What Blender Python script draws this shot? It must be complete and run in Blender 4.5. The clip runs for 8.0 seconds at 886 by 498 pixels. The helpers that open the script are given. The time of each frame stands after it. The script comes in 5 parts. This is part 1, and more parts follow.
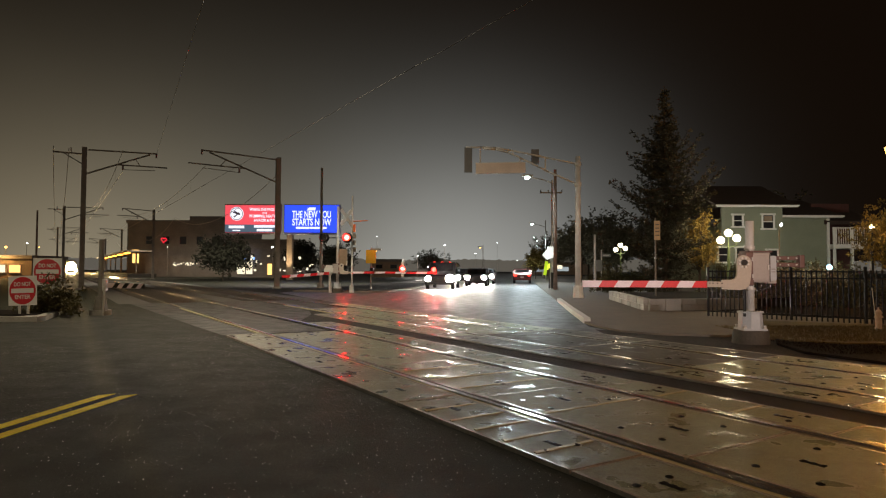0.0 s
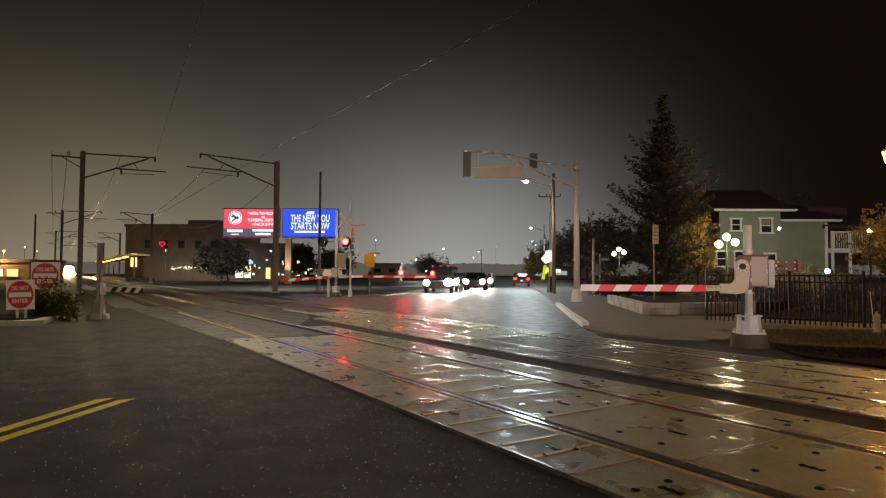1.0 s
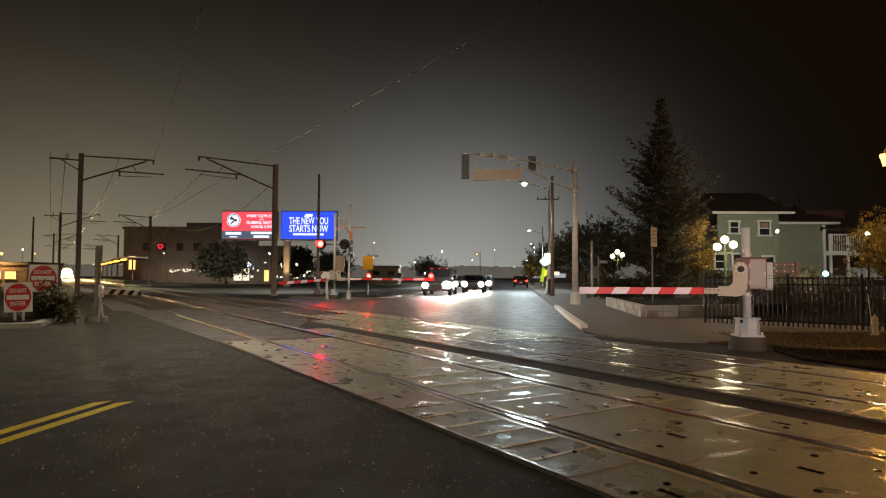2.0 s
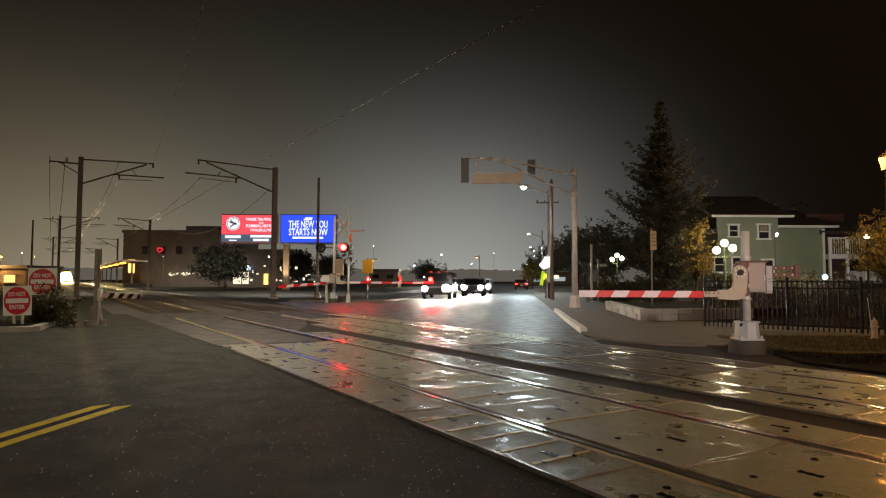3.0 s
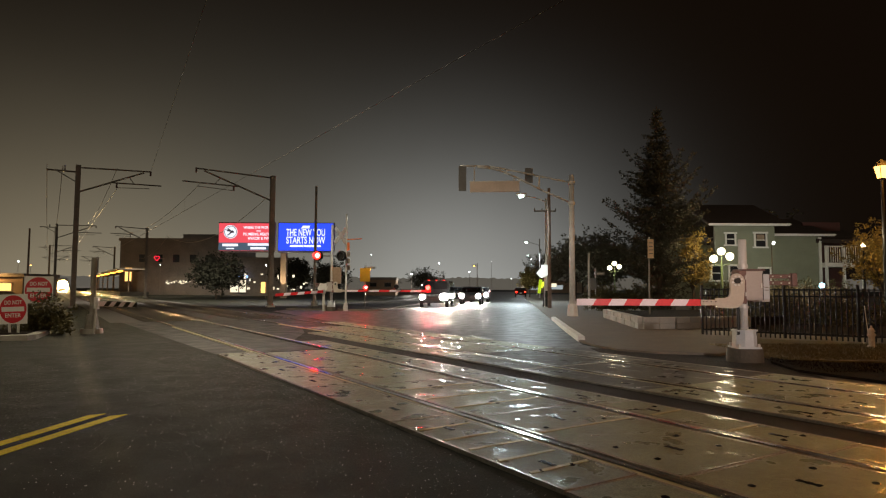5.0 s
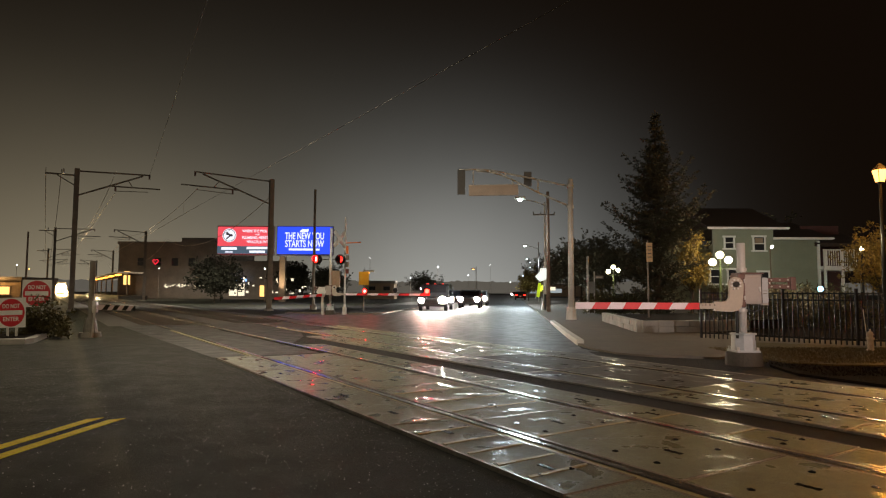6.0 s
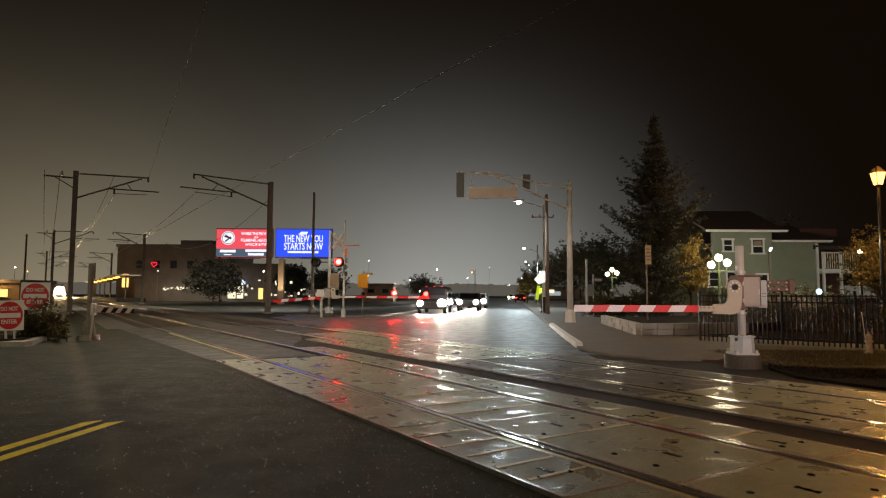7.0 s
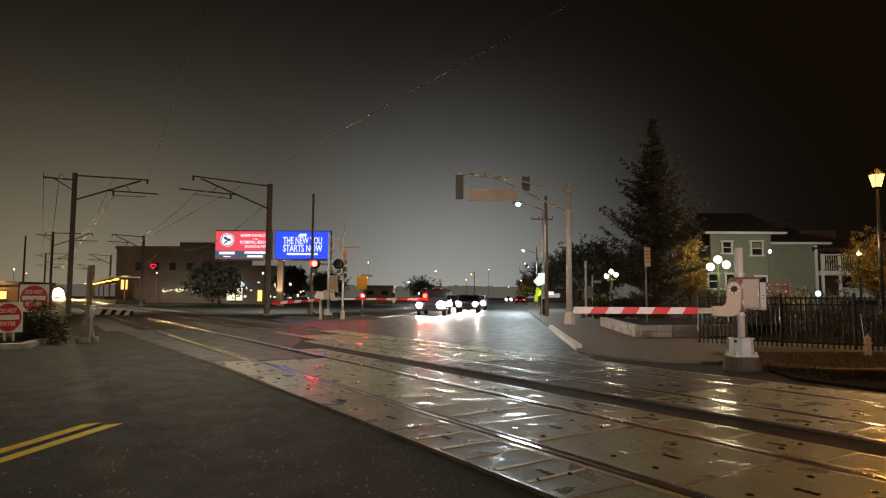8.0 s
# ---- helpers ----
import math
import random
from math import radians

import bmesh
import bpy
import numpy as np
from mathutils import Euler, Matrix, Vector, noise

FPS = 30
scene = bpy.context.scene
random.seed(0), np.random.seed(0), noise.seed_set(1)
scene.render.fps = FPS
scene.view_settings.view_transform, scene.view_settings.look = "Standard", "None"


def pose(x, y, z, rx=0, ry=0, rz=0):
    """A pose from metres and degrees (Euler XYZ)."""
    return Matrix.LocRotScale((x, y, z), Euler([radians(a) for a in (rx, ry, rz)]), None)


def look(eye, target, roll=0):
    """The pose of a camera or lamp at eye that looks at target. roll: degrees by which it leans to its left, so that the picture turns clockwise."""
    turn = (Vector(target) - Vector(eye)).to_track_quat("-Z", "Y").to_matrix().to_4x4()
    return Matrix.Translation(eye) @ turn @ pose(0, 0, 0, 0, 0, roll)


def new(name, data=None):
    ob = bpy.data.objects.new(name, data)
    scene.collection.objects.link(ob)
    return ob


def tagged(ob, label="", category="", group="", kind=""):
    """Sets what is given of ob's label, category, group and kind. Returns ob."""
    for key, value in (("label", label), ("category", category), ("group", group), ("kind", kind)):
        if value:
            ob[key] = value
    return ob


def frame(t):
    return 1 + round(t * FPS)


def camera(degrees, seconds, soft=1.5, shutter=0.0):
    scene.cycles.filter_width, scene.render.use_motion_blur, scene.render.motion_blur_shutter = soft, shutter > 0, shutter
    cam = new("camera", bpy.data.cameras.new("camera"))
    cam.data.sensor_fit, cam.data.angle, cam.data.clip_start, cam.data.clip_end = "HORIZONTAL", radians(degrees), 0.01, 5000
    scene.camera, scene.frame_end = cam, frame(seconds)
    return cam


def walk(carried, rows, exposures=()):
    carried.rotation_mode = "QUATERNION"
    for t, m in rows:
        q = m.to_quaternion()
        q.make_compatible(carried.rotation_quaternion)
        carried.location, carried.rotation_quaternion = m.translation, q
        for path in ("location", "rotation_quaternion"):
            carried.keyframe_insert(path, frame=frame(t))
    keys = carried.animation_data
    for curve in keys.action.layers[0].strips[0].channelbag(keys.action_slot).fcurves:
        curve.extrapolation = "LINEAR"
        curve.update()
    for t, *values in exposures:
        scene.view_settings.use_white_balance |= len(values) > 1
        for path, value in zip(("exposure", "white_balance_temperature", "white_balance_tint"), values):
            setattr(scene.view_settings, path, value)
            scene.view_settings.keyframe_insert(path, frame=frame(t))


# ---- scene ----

# camera: stands still at chest height, tilts slowly upward
EYE_Z = 1.31
cam = camera(71.0, 8.0, 1.15)
FOC = 784 / math.tan(radians(35.5))
DRIFT = [(0, 0, 0), (0.5, -1.3, 3.7), (1, -2.5, 7.0), (1.5, -4.0, 9.2), (3, -5.8, 17.6), (3.5, -6.3, 20.9), (4, -7.5, 24.0), (4.5, -9.0, 28.3),
         (6, -12.0, 38.6), (6.5, -13.3, 41.1), (7, -13.9, 43.3), (7.5, -14.0, 45.3), (8, -15.2, 46.8)]


def gaze(dx, dy):
    up = math.degrees(math.atan((38 + dy) / FOC))
    side = math.degrees(math.atan(dx / FOC))
    return pose(0, 0, EYE_Z, 90 + up, 0, side) @ pose(0, 0, 0, 0, 0, 0.25)


walk(cam, [(t, gaze(dx, dy)) for t, dx, dy in DRIFT], [(0, 0.36, 6600, 9), (3, 0.35, 6600, 9), (4.5, 0.32, 6600, 9), (6, 0.29, 6600, 9), (8, 0.28, 6600, 9)])

# ---- plan: n across the tracks, s along them; the road runs 7 degrees to the right of the view
TC, TS = math.cos(radians(31.9)), math.sin(radians(31.9))
RC, RS = math.cos(radians(7.0)), math.sin(radians(7.0))


def tr(n, s, z=0.0):
    return Vector((n * TC - s * TS, n * TS + s * TC, z))


def rd(lat, run, z=0.0):
    """lat: metres to the right of the camera across the road; run: metres along it."""
    return Vector((lat * RC + run * RS, -lat * RS + run * RC, z))


TRACK_DEG = 31.9
RAILS = (3.61, 5.115, 7.17, 8.675)

# ---- world: a night sky lit from below by the town, brighter over the street
world = bpy.data.worlds.new("night_sky")
scene.world = world
world.use_nodes = True
wt = world.node_tree
wt.nodes.clear()


def wn(kind, **kw):
    node = wt.nodes.new(kind)
    for k, v in kw.items():
        node.inputs[k].default_value = v
    return node


def wmath(op, a, b=None):
    node = wt.nodes.new("ShaderNodeMath")
    node.operation = op
    for i, v in enumerate((a, b)):
        if v is None:
            continue
        if isinstance(v, (int, float)):
            node.inputs[i].default_value = v
        else:
            wt.links.new(v, node.inputs[i])
    return node.outputs[0]


tc = wt.nodes.new("ShaderNodeTexCoord")
sep = wt.nodes.new("ShaderNodeSeparateXYZ")
wt.links.new(tc.outputs["Generated"], sep.inputs[0])


def sky_glow(direction, tight):
    d = Vector(direction).normalized()
    dot = wt.nodes.new("ShaderNodeVectorMath")
    dot.operation = "DOT_PRODUCT"
    wt.links.new(tc.outputs["Generated"], dot.inputs[0])
    dot.inputs[1].default_value = d
    return wmath("POWER", wmath("MAXIMUM", dot.outputs["Value"], 0.0), tight)


low = wmath("POWER", wmath("SUBTRACT", 1.0, wmath("MAXIMUM", sep.outputs["Z"], 0.0)), 4.0)
town = wmath("MULTIPLY", sky_glow((0.05, 1, 0.06), 40), low)
wide = wmath("MULTIPLY", sky_glow((-0.28, 1, 0.04), 12), low)
west = wmath("MULTIPLY", sky_glow((-0.66, 1, 0.02), 22), low)
# added glow behind the viewer, fills the sides that face the camera
back = sky_glow((-0.3, -1, 0.30), 3)
cloud = wt.nodes.new("ShaderNodeTexNoise")
cloud.inputs["Scale"].default_value, cloud.inputs["Detail"].default_value = 2.2, 4
wt.links.new(tc.outputs["Generated"], cloud.inputs["Vector"])
mottle = wmath("ADD", wmath("MULTIPLY", cloud.outputs["Fac"], 0.5), 0.75)


def tint(value, colour):
    mul = wt.nodes.new("ShaderNodeVectorMath")
    mul.operation = "SCALE"
    mul.inputs[0].default_value = colour
    wt.links.new(value, mul.inputs["Scale"])
    return mul.outputs[0]


def vadd(a, b):
    add = wt.nodes.new("ShaderNodeVectorMath")
    add.operation = "ADD"
    wt.links.new(a, add.inputs[0])
    wt.links.new(b, add.inputs[1])
    return add.outputs[0]


base = wmath("ADD", 0.0, 1.0)
glow = vadd(vadd(tint(wmath("MULTIPLY", town, mottle), (0.262, 0.268, 0.262)), tint(wmath("MULTIPLY", west, mottle), (0.152, 0.122, 0.074))),
            vadd(tint(wmath("MULTIPLY", wide, mottle), (0.112, 0.108, 0.090)), vadd(tint(back, (0.15, 0.13, 0.10)), tint(base, (0.0048, 0.0027, 0.0015)))))
bg = wt.nodes.new("ShaderNodeBackground")
bg.inputs["Strength"].default_value = 0.9
wt.links.new(glow, bg.inputs["Color"])
wout = wt.nodes.new("ShaderNodeOutputWorld")
wt.links.new(bg.outputs[0], wout.inputs["Surface"])


def lamp(name, kind, at, power, colour, size=0.15, aim=None, cone=120):
    data = bpy.data.lights.new(name, kind)
    data.energy, data.color = power, colour
    if kind in ("POINT", "SPOT"):
        data.shadow_soft_size = size
    if kind == "SPOT":
        data.spot_size, data.spot_blend = radians(cone), 0.6
    ob = new(name, data)
    ob.matrix_world = look(at, aim) if aim is not None else Matrix.Translation(at)
    return ob


ORANGE, WARM, COOL, WHITE = (1.0, 0.42, 0.08), (1.0, 0.78, 0.50), (0.80, 0.95, 1.0), (1.0, 0.96, 0.88)
# unseen fill lamps, added over the crossing and behind the viewer, without posts
lamp("street_or_fill_light", "SPOT", (-9.5, 25.0, 13.0), 5200, (1.0, 0.85, 0.63), 0.4, (-8.5, 24.0, 0), 140)
# low narrow spot added to brighten the gate arm and mast
lamp("street_or_fill_light", "SPOT", (5.5, -10.0, 5.0), 6300, (1.0, 0.84, 0.78), 0.3, (4.5, 12.0, 2.4), 18)
# added to lift the spruce and signal mast, in place of mist
lamp("street_or_fill_light", "SPOT", (15.0, -4.0, 9.0), 2300, (1.0, 0.92, 0.80), 0.3, (8.3, 30.0, 6.6), 31)
lamp("street_or_fill_light", "SPOT", (-13.0, 1.0, 7.0), 1250, (1.0, 0.84, 0.56), 0.3, (-10.0, 14.5, 0.5), 78)

# ---- materials
MATS = {}


def mat(name, colour, rough=0.6, metal=0.0, emit=None, power=0.0, vary=0.25, scale=8.0, bump=0.0, bump_scale=60.0, wet=0.0, spec=0.5, rand=0.0, grain=0.0, pools=(2.3, 0.40, 0.62)):
    if name in MATS:
        return MATS[name]
    m = bpy.data.materials.new(name)
    m.use_nodes = True
    nt = m.node_tree
    p = nt.nodes["Principled BSDF"]
    p.inputs["Metallic"].default_value = metal
    p.inputs["Roughness"].default_value = rough
    p.inputs["Specular IOR Level"].default_value = spec
    p.inputs["Base Color"].default_value = (*colour, 1)
    if emit:
        p.inputs["Emission Color"].default_value = (*emit, 1)
        p.inputs["Emission Strength"].default_value = power
    co = nt.nodes.new("ShaderNodeTexCoord")
    geo = nt.nodes.new("ShaderNodeNewGeometry")
    where = geo.outputs["Position"] if wet or bump > 0.0 and scale < 3 else co.outputs["Object"]
    if vary:
        big = nt.nodes.new("ShaderNodeTexNoise")
        big.inputs["Scale"].default_value, big.inputs["Detail"].default_value = scale, 6
        fine = nt.nodes.new("ShaderNodeTexNoise")
        fine.inputs["Scale"].default_value, fine.inputs["Detail"].default_value = scale * 9, 4
        nt.links.new(where, big.inputs["Vector"])
        nt.links.new(where, fine.inputs["Vector"])
        ad = nt.nodes.new("ShaderNodeMath")
        ad.operation = "ADD"
        nt.links.new(big.outputs["Fac"], ad.inputs[0])
        nt.links.new(fine.outputs["Fac"], ad.inputs[1])
        last = ad.outputs[0]
        if rand:
            info = nt.nodes.new("ShaderNodeObjectInfo")
            ra = nt.nodes.new("ShaderNodeMath")
            ra.operation = "MULTIPLY_ADD"
            nt.links.new(info.outputs["Random"], ra.inputs[0])
            ra.inputs[1].default_value = rand
            nt.links.new(last, ra.inputs[2])
            last = ra.outputs[0]
        mr = nt.nodes.new("ShaderNodeMapRange")
        mr.inputs["From Min"].default_value, mr.inputs["From Max"].default_value = 0.6, 1.4 + rand
        mr.inputs["To Min"].default_value, mr.inputs["To Max"].default_value = 1 - vary, 1 + vary
        nt.links.new(last, mr.inputs["Value"])
        shade = mr.outputs[0]
        if grain:
            gn = nt.nodes.new("ShaderNodeTexNoise")
            gn.inputs["Scale"].default_value, gn.inputs["Detail"].default_value = 130, 2
            nt.links.new(where, gn.inputs["Vector"])
            gr = nt.nodes.new("ShaderNodeMapRange")
            gr.inputs["From Min"].default_value, gr.inputs["From Max"].default_value = 0.35, 0.70
            gr.inputs["To Min"].default_value, gr.inputs["To Max"].default_value = 1 - grain * 0.5, 1 + grain
            nt.links.new(gn.outputs["Fac"], gr.inputs["Value"])
            gm = nt.nodes.new("ShaderNodeMath")
            gm.operation = "MULTIPLY"
            nt.links.new(gr.outputs[0], gm.inputs[0])
            nt.links.new(shade, gm.inputs[1])
            shade = gm.outputs[0]
        sc = nt.nodes.new("ShaderNodeVectorMath")
        sc.operation = "SCALE"
        sc.inputs[0].default_value = colour
        nt.links.new(shade, sc.inputs["Scale"])
        nt.links.new(sc.outputs[0], p.inputs["Base Color"])
        if wet:
            film = nt.nodes.new("ShaderNodeTexNoise")
            film.inputs["Scale"].default_value, film.inputs["Detail"].default_value = pools[0], 6
            nt.links.new(where, film.inputs["Vector"])
            wr = nt.nodes.new("ShaderNodeMapRange")
            wr.inputs["From Min"].default_value, wr.inputs["From Max"].default_value = pools[1], pools[2]
            wr.inputs["To Min"].default_value, wr.inputs["To Max"].default_value = max(0.05, rough - wet), rough
            nt.links.new(film.outputs["Fac"], wr.inputs["Value"])
            nt.links.new(wr.outputs[0], p.inputs["Roughness"])
    if bump:
        bn = nt.nodes.new("ShaderNodeTexNoise")
        bn.inputs["Scale"].default_value, bn.inputs["Detail"].default_value = bump_scale, 3
        nt.links.new(where, bn.inputs["Vector"])
        bp = nt.nodes.new("ShaderNodeBump")
        bp.inputs["Strength"].default_value, bp.inputs["Distance"].default_value = bump, 0.01
        nt.links.new(bn.outputs["Fac"], bp.inputs["Height"])
        nt.links.new(bp.outputs[0], p.inputs["Normal"])
    MATS[name] = m
    return m


ASPHALT = mat("wet_asphalt", (0.0190, 0.0202, 0.0125), 0.76, vary=0.25, scale=1.7, bump=1.0, bump_scale=150, wet=0.10, grain=1.1, spec=0.22)
ASPHALT_OLD = mat("dark_asphalt_strip", (0.022, 0.019, 0.016), 0.78, vary=0.35, scale=2.2, bump=0.8, bump_scale=110, spec=0.3, grain=0.6)
CHALK = mat("chalky_hydrant_paint", (0.60, 0.52, 0.45), 0.6, vary=0.3, scale=9)
CONCRETE = mat("wet_concrete_panel", (0.208, 0.220, 0.134), 0.55, vary=0.5, scale=1.9, bump=0.30, bump_scale=55, wet=0.46, rand=0.6, grain=0.7, spec=0.85, pools=(3.1, 0.36, 0.47))
# darker panel colour, used on one stretch of the far track
DARKPANEL = mat("darker_panel_concrete", (0.085, 0.080, 0.066), 0.60, vary=0.4, scale=1.9, bump=0.35, bump_scale=70, wet=0.40, rand=0.4, grain=0.7, spec=0.5, pools=(3.1, 0.33, 0.44))
# pale edge colour carries the wet glint of the joint lines
EDGE = mat("bright_edge_steel", (0.58, 0.54, 0.46), 0.26, 0.35, vary=0.4, scale=5, bump=0.1)
WETROAD = mat("soaked_asphalt", (0.065, 0.063, 0.062), 0.56, vary=0.35, scale=0.8, bump=0.35, bump_scale=70, wet=0.16, grain=0.5)
# signal grey lightened from black to stand in for mist
SIGNALGREY = mat("misted_signal_grey", (0.13, 0.13, 0.13), 0.6, vary=0.2)
SIDEWALK = mat("damp_sidewalk_concrete", (0.135, 0.110, 0.085), 0.7, vary=0.22, scale=1.5, bump=0.25, bump_scale=60)
KERB = mat("kerb_concrete", (0.34, 0.32, 0.29), 0.6, vary=0.25, scale=5, bump=0.2)
STONE = mat("pale_wall_block", (0.40, 0.38, 0.34), 0.7, vary=0.3, scale=4, bump=0.4, rand=0.5)
GRASS = mat("wet_grass", (0.095, 0.070, 0.022), 0.7, vary=0.5, scale=3, bump=0.6)
SOIL = mat("mulch_soil", (0.016, 0.011, 0.008), 0.95, spec=0.08, vary=0.5, scale=5, bump=1.0)
BALLAST = mat("ballast_stone", (0.075, 0.068, 0.06), 0.6, vary=0.5, scale=9, bump=1.0, bump_scale=25)
TIE = mat("tie_timber", (0.05, 0.04, 0.03), 0.6, vary=0.4, scale=3)
RAIL = mat("rail_steel", (0.66, 0.62, 0.56), 0.16, 0.9, vary=0.25, scale=4)
RAILWEB = mat("rail_rust", (0.09, 0.055, 0.035), 0.6, 0.3, vary=0.4, scale=6)
FLANGE = mat("rubber_flangeway", (0.012, 0.011, 0.010), 0.16, vary=0.3, scale=6)
SEAL = mat("rail_seal_strip", (0.50, 0.44, 0.23), 0.40, vary=0.3, scale=5, bump=0.1)
KERBPALE = mat("pale_kerb_concrete", (0.62, 0.60, 0.55), 0.6, vary=0.25, scale=5, bump=0.2)
YELLOW = mat("road_paint_yellow", (0.95, 0.78, 0.015), 0.65, spec=0.2, vary=0.3, scale=7, bump=0.2)
GALV = mat("galvanised_steel", (0.60, 0.58, 0.55), 0.5, 0.12, vary=0.25, scale=3, bump=0.05)
ALU = mat("cast_aluminium", (0.66, 0.65, 0.63), 0.5, 0.15, vary=0.12, scale=4, bump=0.05)
GATEGREY = mat("gate_box_grey", (0.40, 0.36, 0.34), 0.5, 0.05, vary=0.10, scale=2.5, bump=0.04)
PALEPAINT = mat("pale_grey_enamel", (0.47, 0.50, 0.53), 0.45, vary=0.10, scale=2.5, bump=0.04)
TANCAST = mat("tan_cast_metal", (0.50, 0.44, 0.37), 0.55, 0.1, vary=0.12, scale=3, bump=0.06)
BLACKMETAL = mat("black_painted_metal", (0.012, 0.012, 0.012), 0.4, 0.2, vary=0.3, scale=5)
# steel colour lightened to stand in for mist over the masts
DARKMETAL = mat("dark_weathered_steel", (0.22, 0.19, 0.16), 0.55, 0.3, vary=0.35, scale=3)
WOODPOLE = mat("creosote_pole_wood", (0.27, 0.19, 0.145), 0.8, vary=0.4, scale=3, bump=0.5)
REDTAPE = mat("red_reflective", (0.80, 0.025, 0.035), 0.4, vary=0.12, scale=5)
WHITETAPE = mat("white_reflective", (0.93, 0.80, 0.87), 0.4, vary=0.10, scale=5)
SIGNWHITE = mat("sign_white_sheet", (0.75, 0.73, 0.70), 0.4, vary=0.1, scale=5)
SIGNRED = mat("sign_red_sheet", (0.55, 0.02, 0.03), 0.4, vary=0.1, scale=5)
SIGNYELLOW = mat("sign_yellow_sheet", (0.75, 0.42, 0.02), 0.45, vary=0.1)
SIDING = mat("green_lap_siding", (0.24, 0.26, 0.19), 0.65, vary=0.12, scale=1.5)
TRIMWHITE = mat("white_house_trim", (0.75, 0.74, 0.70), 0.5, vary=0.08, scale=3)
ROOF = mat("dark_shingle", (0.045, 0.030, 0.024), 0.85, vary=0.4, scale=6, bump=0.5)
DARKGLASS = mat("dark_window_glass", (0.02, 0.02, 0.022), 0.08, vary=0)
BARK = mat("bark", (0.07, 0.05, 0.035), 0.9, vary=0.4, scale=6, bump=0.8)
NEEDLE = mat("conifer_needles", (0.072, 0.070, 0.050), 0.85, spec=0.1, vary=0.4, scale=2)
LEAF = mat("autumn_leaves", (0.22, 0.155, 0.042), 0.75, spec=0.2, vary=0.5, scale=3)
# darker copy of the far foliage, offsets the lot lamps' light on left trees
DIMLEAF = mat("dimmed_foliage", (0.042, 0.042, 0.028), 0.75, spec=0.2, vary=0.5, scale=2)
TANLEAF = mat("tan_hedge_leaves", (0.20, 0.155, 0.085), 0.75, spec=0.2, vary=0.5, scale=3)
# far foliage lightened to stand in for mist
DARKLEAF = mat("dark_foliage", (0.100, 0.096, 0.062), 0.7, vary=0.5, scale=2)
GLINTSTONE = mat("glint_stone", (0.50, 0.50, 0.48), 0.15, vary=0.4, scale=20)
SHRUB = mat("shrub_leaves", (0.095, 0.082, 0.036), 0.75, spec=0.2, vary=0.5, scale=3)
# building colour raised to stand in for mist
DARKBUILD = mat("dark_brick_building", (0.21, 0.185, 0.165), 0.8, vary=0.3, scale=0.6)
BRICKPALE = mat("tan_stucco", (0.30, 0.22, 0.15), 0.8, vary=0.2, scale=0.8)
# darker copy of the wire colour, dims the near spans under the lamps
DIMWIRE = mat("dimmed_wire", (0.13, 0.115, 0.095), 0.6, 0.2, vary=0.2)
WIRE = mat("copper_wire", (0.50, 0.40, 0.28), 0.40, 0.45, vary=0.1)
RUBBER = mat("tyre_rubber", (0.015, 0.015, 0.015), 0.7, vary=0.2)
CARPAINT = mat("dark_car_paint", (0.07, 0.07, 0.075), 0.25, 0.4, vary=0.05)
CARRED = mat("maroon_car_paint", (0.10, 0.02, 0.02), 0.25, 0.3, vary=0.05)
CARSILVER = mat("silver_car_paint", (0.35, 0.35, 0.36), 0.3, 0.6, vary=0.05)
CHROME = mat("chrome", (0.6, 0.6, 0.6), 0.15, 1.0, vary=0)
TRAINPAINT = mat("train_silver", (0.35, 0.34, 0.32), 0.35, 0.7, vary=0.1)
PLASTIC = mat("grey_plastic", (0.30, 0.30, 0.30), 0.5, vary=0.1)
BROWNBOX = mat("brown_counterweight", (0.16, 0.09, 0.08), 0.55, 0.2, vary=0.3)
ORANGEPLASTIC = mat("orange_plastic", (0.75, 0.16, 0.03), 0.5, vary=0.15)


def glow_mat(name, colour, power):
    return mat(name, (0.02, 0.02, 0.02), 0.3, emit=colour, power=power, vary=0)


HEADLIGHT = glow_mat("headlight_glow", (1.0, 0.93, 0.80), 320)
TRAINLIGHT = glow_mat("train_headlight_glow", (1.0, 0.62, 0.22), 420)
REDGLOW = glow_mat("red_lamp_glow", (1.0, 0.0013, 0.0012), 380)
REDCORE = glow_mat("red_lamp_core", (1.0, 0.010, 0.010), 160)
REDDIM = glow_mat("red_lamp_dim", (1.0, 0.03, 0.02), 1.6)
TAILGLOW = glow_mat("tail_lamp_glow", (1.0, 0.02, 0.012), 9)
STRIPGLOW = glow_mat("amber_strip_glow", (1.0, 0.36, 0.045), 4)
DIMSHOP = glow_mat("dim_shop_light", (0.75, 0.85, 0.9), 0.35)
GLOBEGLOW = glow_mat("globe_glow", (1.0, 0.88, 0.58), 5)
ORANGEGLOW = glow_mat("sodium_glow", (1.0, 0.42, 0.09), 4.5)
COOLGLOW = glow_mat("led_street_glow", (0.75, 1.0, 0.92), 5)
WINDOWGLOW = glow_mat("warm_window_glow", (1.0, 0.55, 0.16), 1.6)
SHOPGLOW = glow_mat("shop_light", (1.0, 0.86, 0.62), 1.0)
BLUEGLOW = glow_mat("blue_sign_light", (0.2, 0.4, 1.0), 2.0)
NEONRED = glow_mat("neon_red", (1.0, 0.02, 0.05), 1.1)
WHITEGLOW = glow_mat("white_spark", (0.9, 0.95, 1.0), 7)
SCREENRED = glow_mat("screen_red", (0.58, 0.055, 0.075), 1.3)
SCREENBLUE = glow_mat("screen_blue", (0.015, 0.045, 0.62), 1.7)
SCREENTEAL = glow_mat("screen_slate", (0.06, 0.09, 0.13), 1.0)
